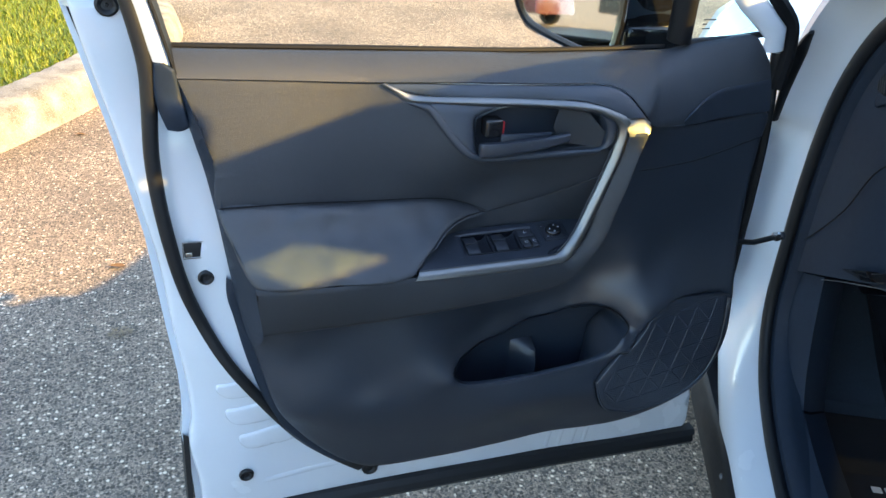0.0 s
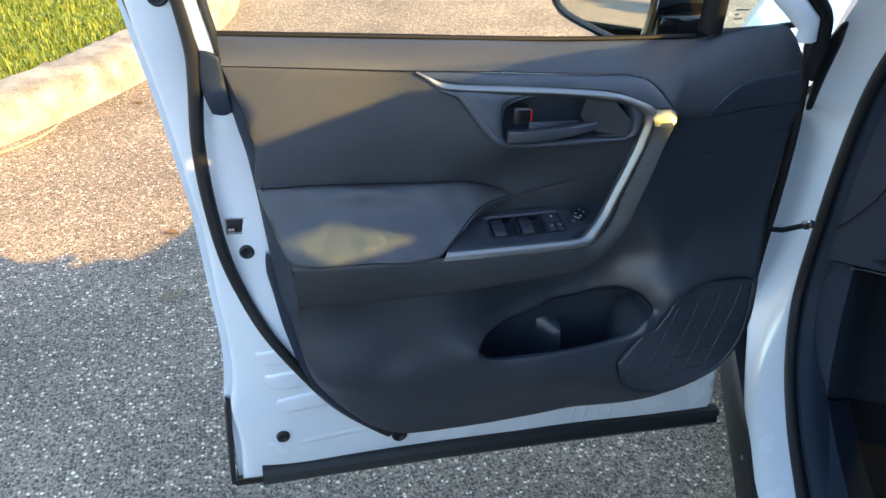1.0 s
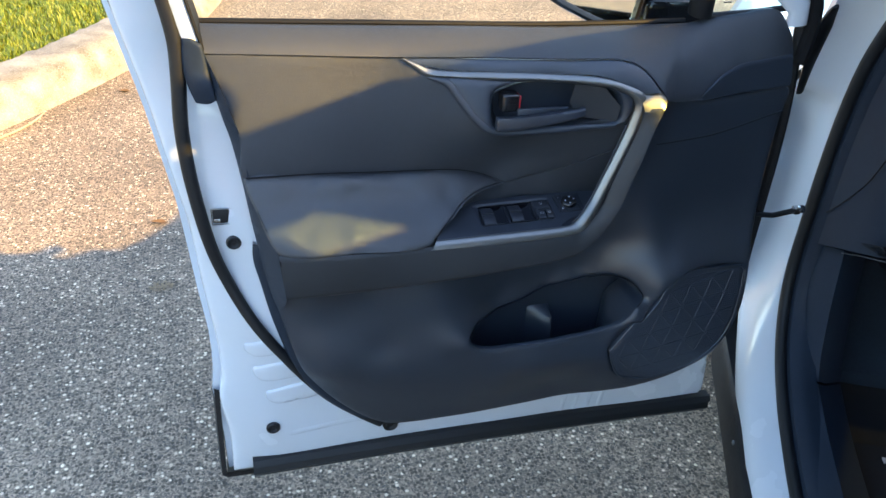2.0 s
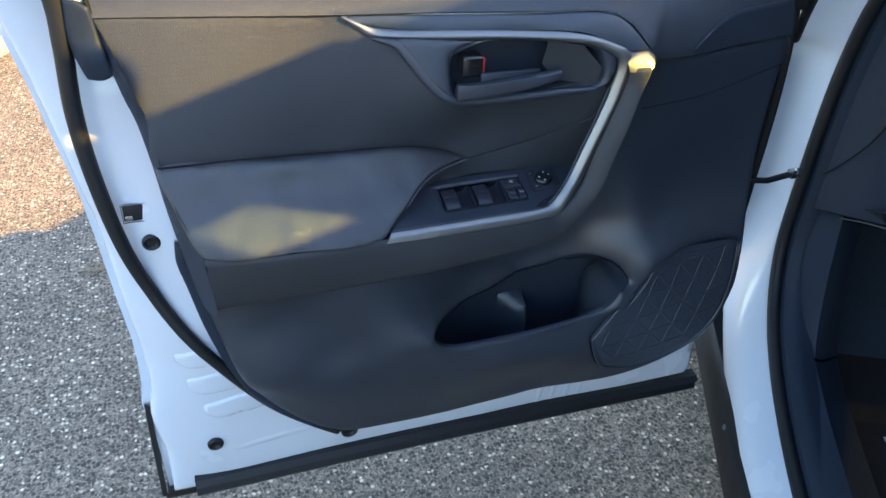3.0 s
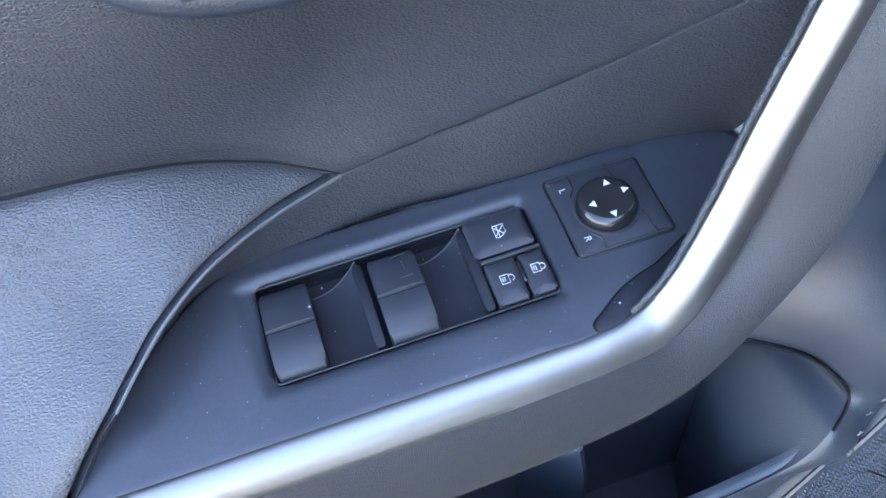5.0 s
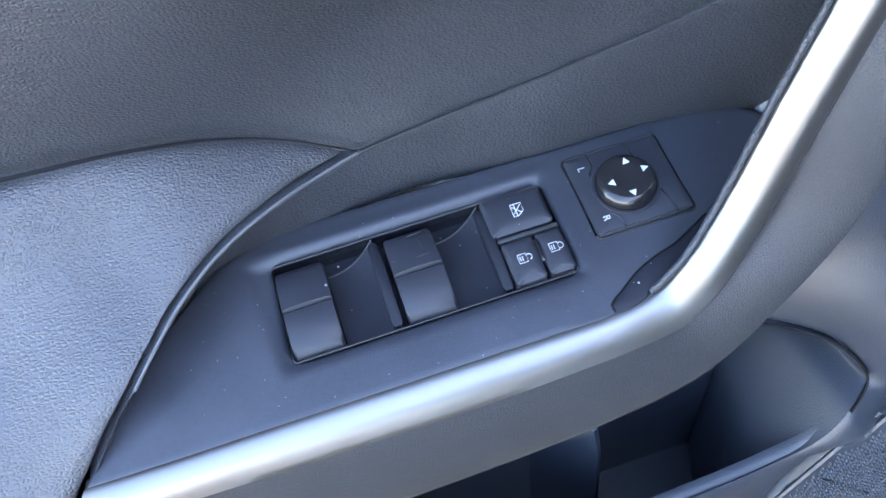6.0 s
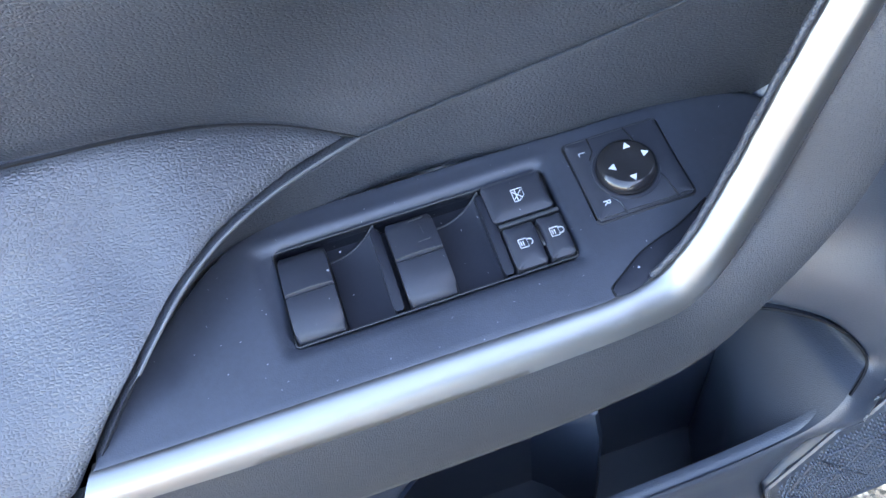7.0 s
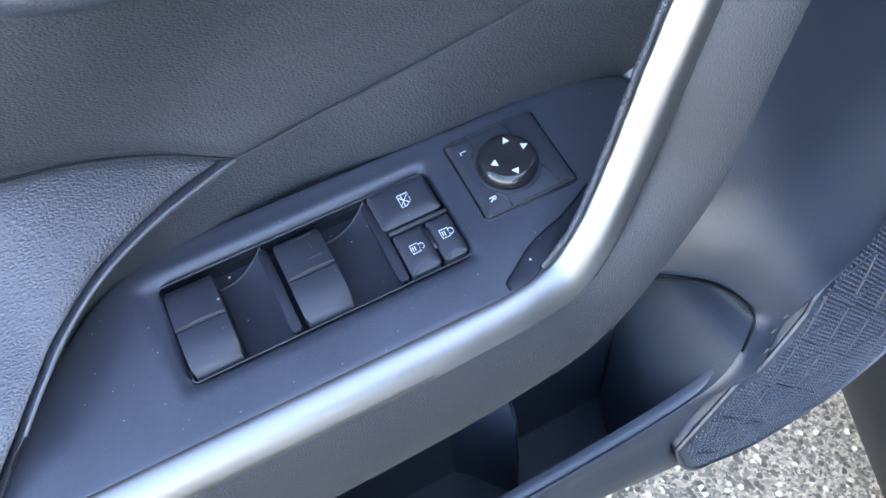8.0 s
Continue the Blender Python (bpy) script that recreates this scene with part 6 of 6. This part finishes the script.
# ---- parked vehicles across the car park, caught in the door mirror ----
def parked(name, label, paint, place, turn, profile, glass_line, wheels, wide=1.9):
    """A parked vehicle: a body pressed from its side outline, window band, tail lamps and wheels."""
    thing = tagged(new(name), label, "car")
    m = pose(place[0], place[1], 0, 0, 0, turn)

    def skin(outline, half, inset):
        bm = bmesh.new()
        rows = []
        for y, k in ((-half, 1), (-half + inset, 0), (half - inset, 0), (half, 1)):
            mid = (sum(p[0] for p in outline) / len(outline), sum(p[1] for p in outline) / len(outline))
            rows.append([bm.verts.new((mid[0] + (x - mid[0]) * (1 - 0.02 * k), y, mid[1] + (z - mid[1]) * (1 - 0.05 * k))) for x, z in outline])
        for a, b in zip(rows, rows[1:]):
            for i in range(len(outline)):
                bm.faces.new((a[i - 1], a[i], b[i], b[i - 1]))
        bm.faces.new(rows[0])
        bm.faces.new(rows[-1])
        bm.transform(m)
        return bm
    part("body", skin(profile, wide / 2, 0.10), paint, thing)
    part("window_band", skin(glass_line, wide / 2 - 0.04, 0.12), GLOSSY, thing, "dark side windows")
    for y in (-wide / 2 + 0.12, wide / 2 - 0.12):
        x = min(p[0] for p in profile)
        part("tail_lamp", box_bm((x - 0.02, y - 0.09, 0.85), (x + 0.10, y + 0.09, 1.15), 0.02, 2, m), RED, thing, "red tail lamp")
    for x, r in wheels:
        for y in (-wide / 2 + 0.08, wide / 2 - 0.08):
            wm = m @ Matrix.Translation((x, y, r)) @ Matrix.Rotation(radians(90 if y < 0 else -90), 4, "X")
            wheel = part("wheel", disc_bm([(r * 0.6, -0.12), (r * 0.93, -0.12), (r, -0.08), (r, 0.08), (r * 0.93, 0.12), (r * 0.62, 0.12), (r * 0.6, 0.08), (0.001, 0.08)], wm, 32), RUBBER, thing, "black tyre")
            part("rim", disc_bm([(r * 0.6, 0.07), (r * 0.58, 0.11), (r * 0.2, 0.09), (0.001, 0.10)], wm, 20), CHROME, wheel, "alloy rim")
    return thing


DARKPAINT = mat("black_car_paint", (0.012, 0.013, 0.015), 0.25, vary=0.05, coat=0.8)
REDPAINT = mat("red_car_paint", (0.13, 0.010, 0.012), 0.3, vary=0.05, coat=0.8)
parked("pickup_truck", "black pickup truck parked across the asphalt", DARKPAINT, (-3.7, -15.6), 12,
       [(-2.8, 0.50), (-2.8, 1.12), (-0.75, 1.16), (-0.62, 1.72), (0.0, 1.86), (0.75, 1.84), (1.35, 1.22), (2.55, 1.10), (2.75, 0.95), (2.75, 0.45)],
       [(-0.56, 1.20), (-0.50, 1.66), (0.0, 1.78), (0.70, 1.76), (1.20, 1.22)], ((-1.75, 0.40), (1.75, 0.40)))
parked("parked_car", "red saloon car parked beside a pickup", REDPAINT, (-9.9, -15.4), 8,
       [(-2.2, 0.35), (-2.25, 0.95), (-1.5, 1.02), (-0.9, 1.42), (0.4, 1.44), (1.1, 1.0), (2.1, 0.85), (2.2, 0.35)],
       [(-1.3, 1.02), (-0.85, 1.36), (0.35, 1.38), (0.95, 1.0)], ((-1.35, 0.33), (1.35, 0.33)), 1.8)
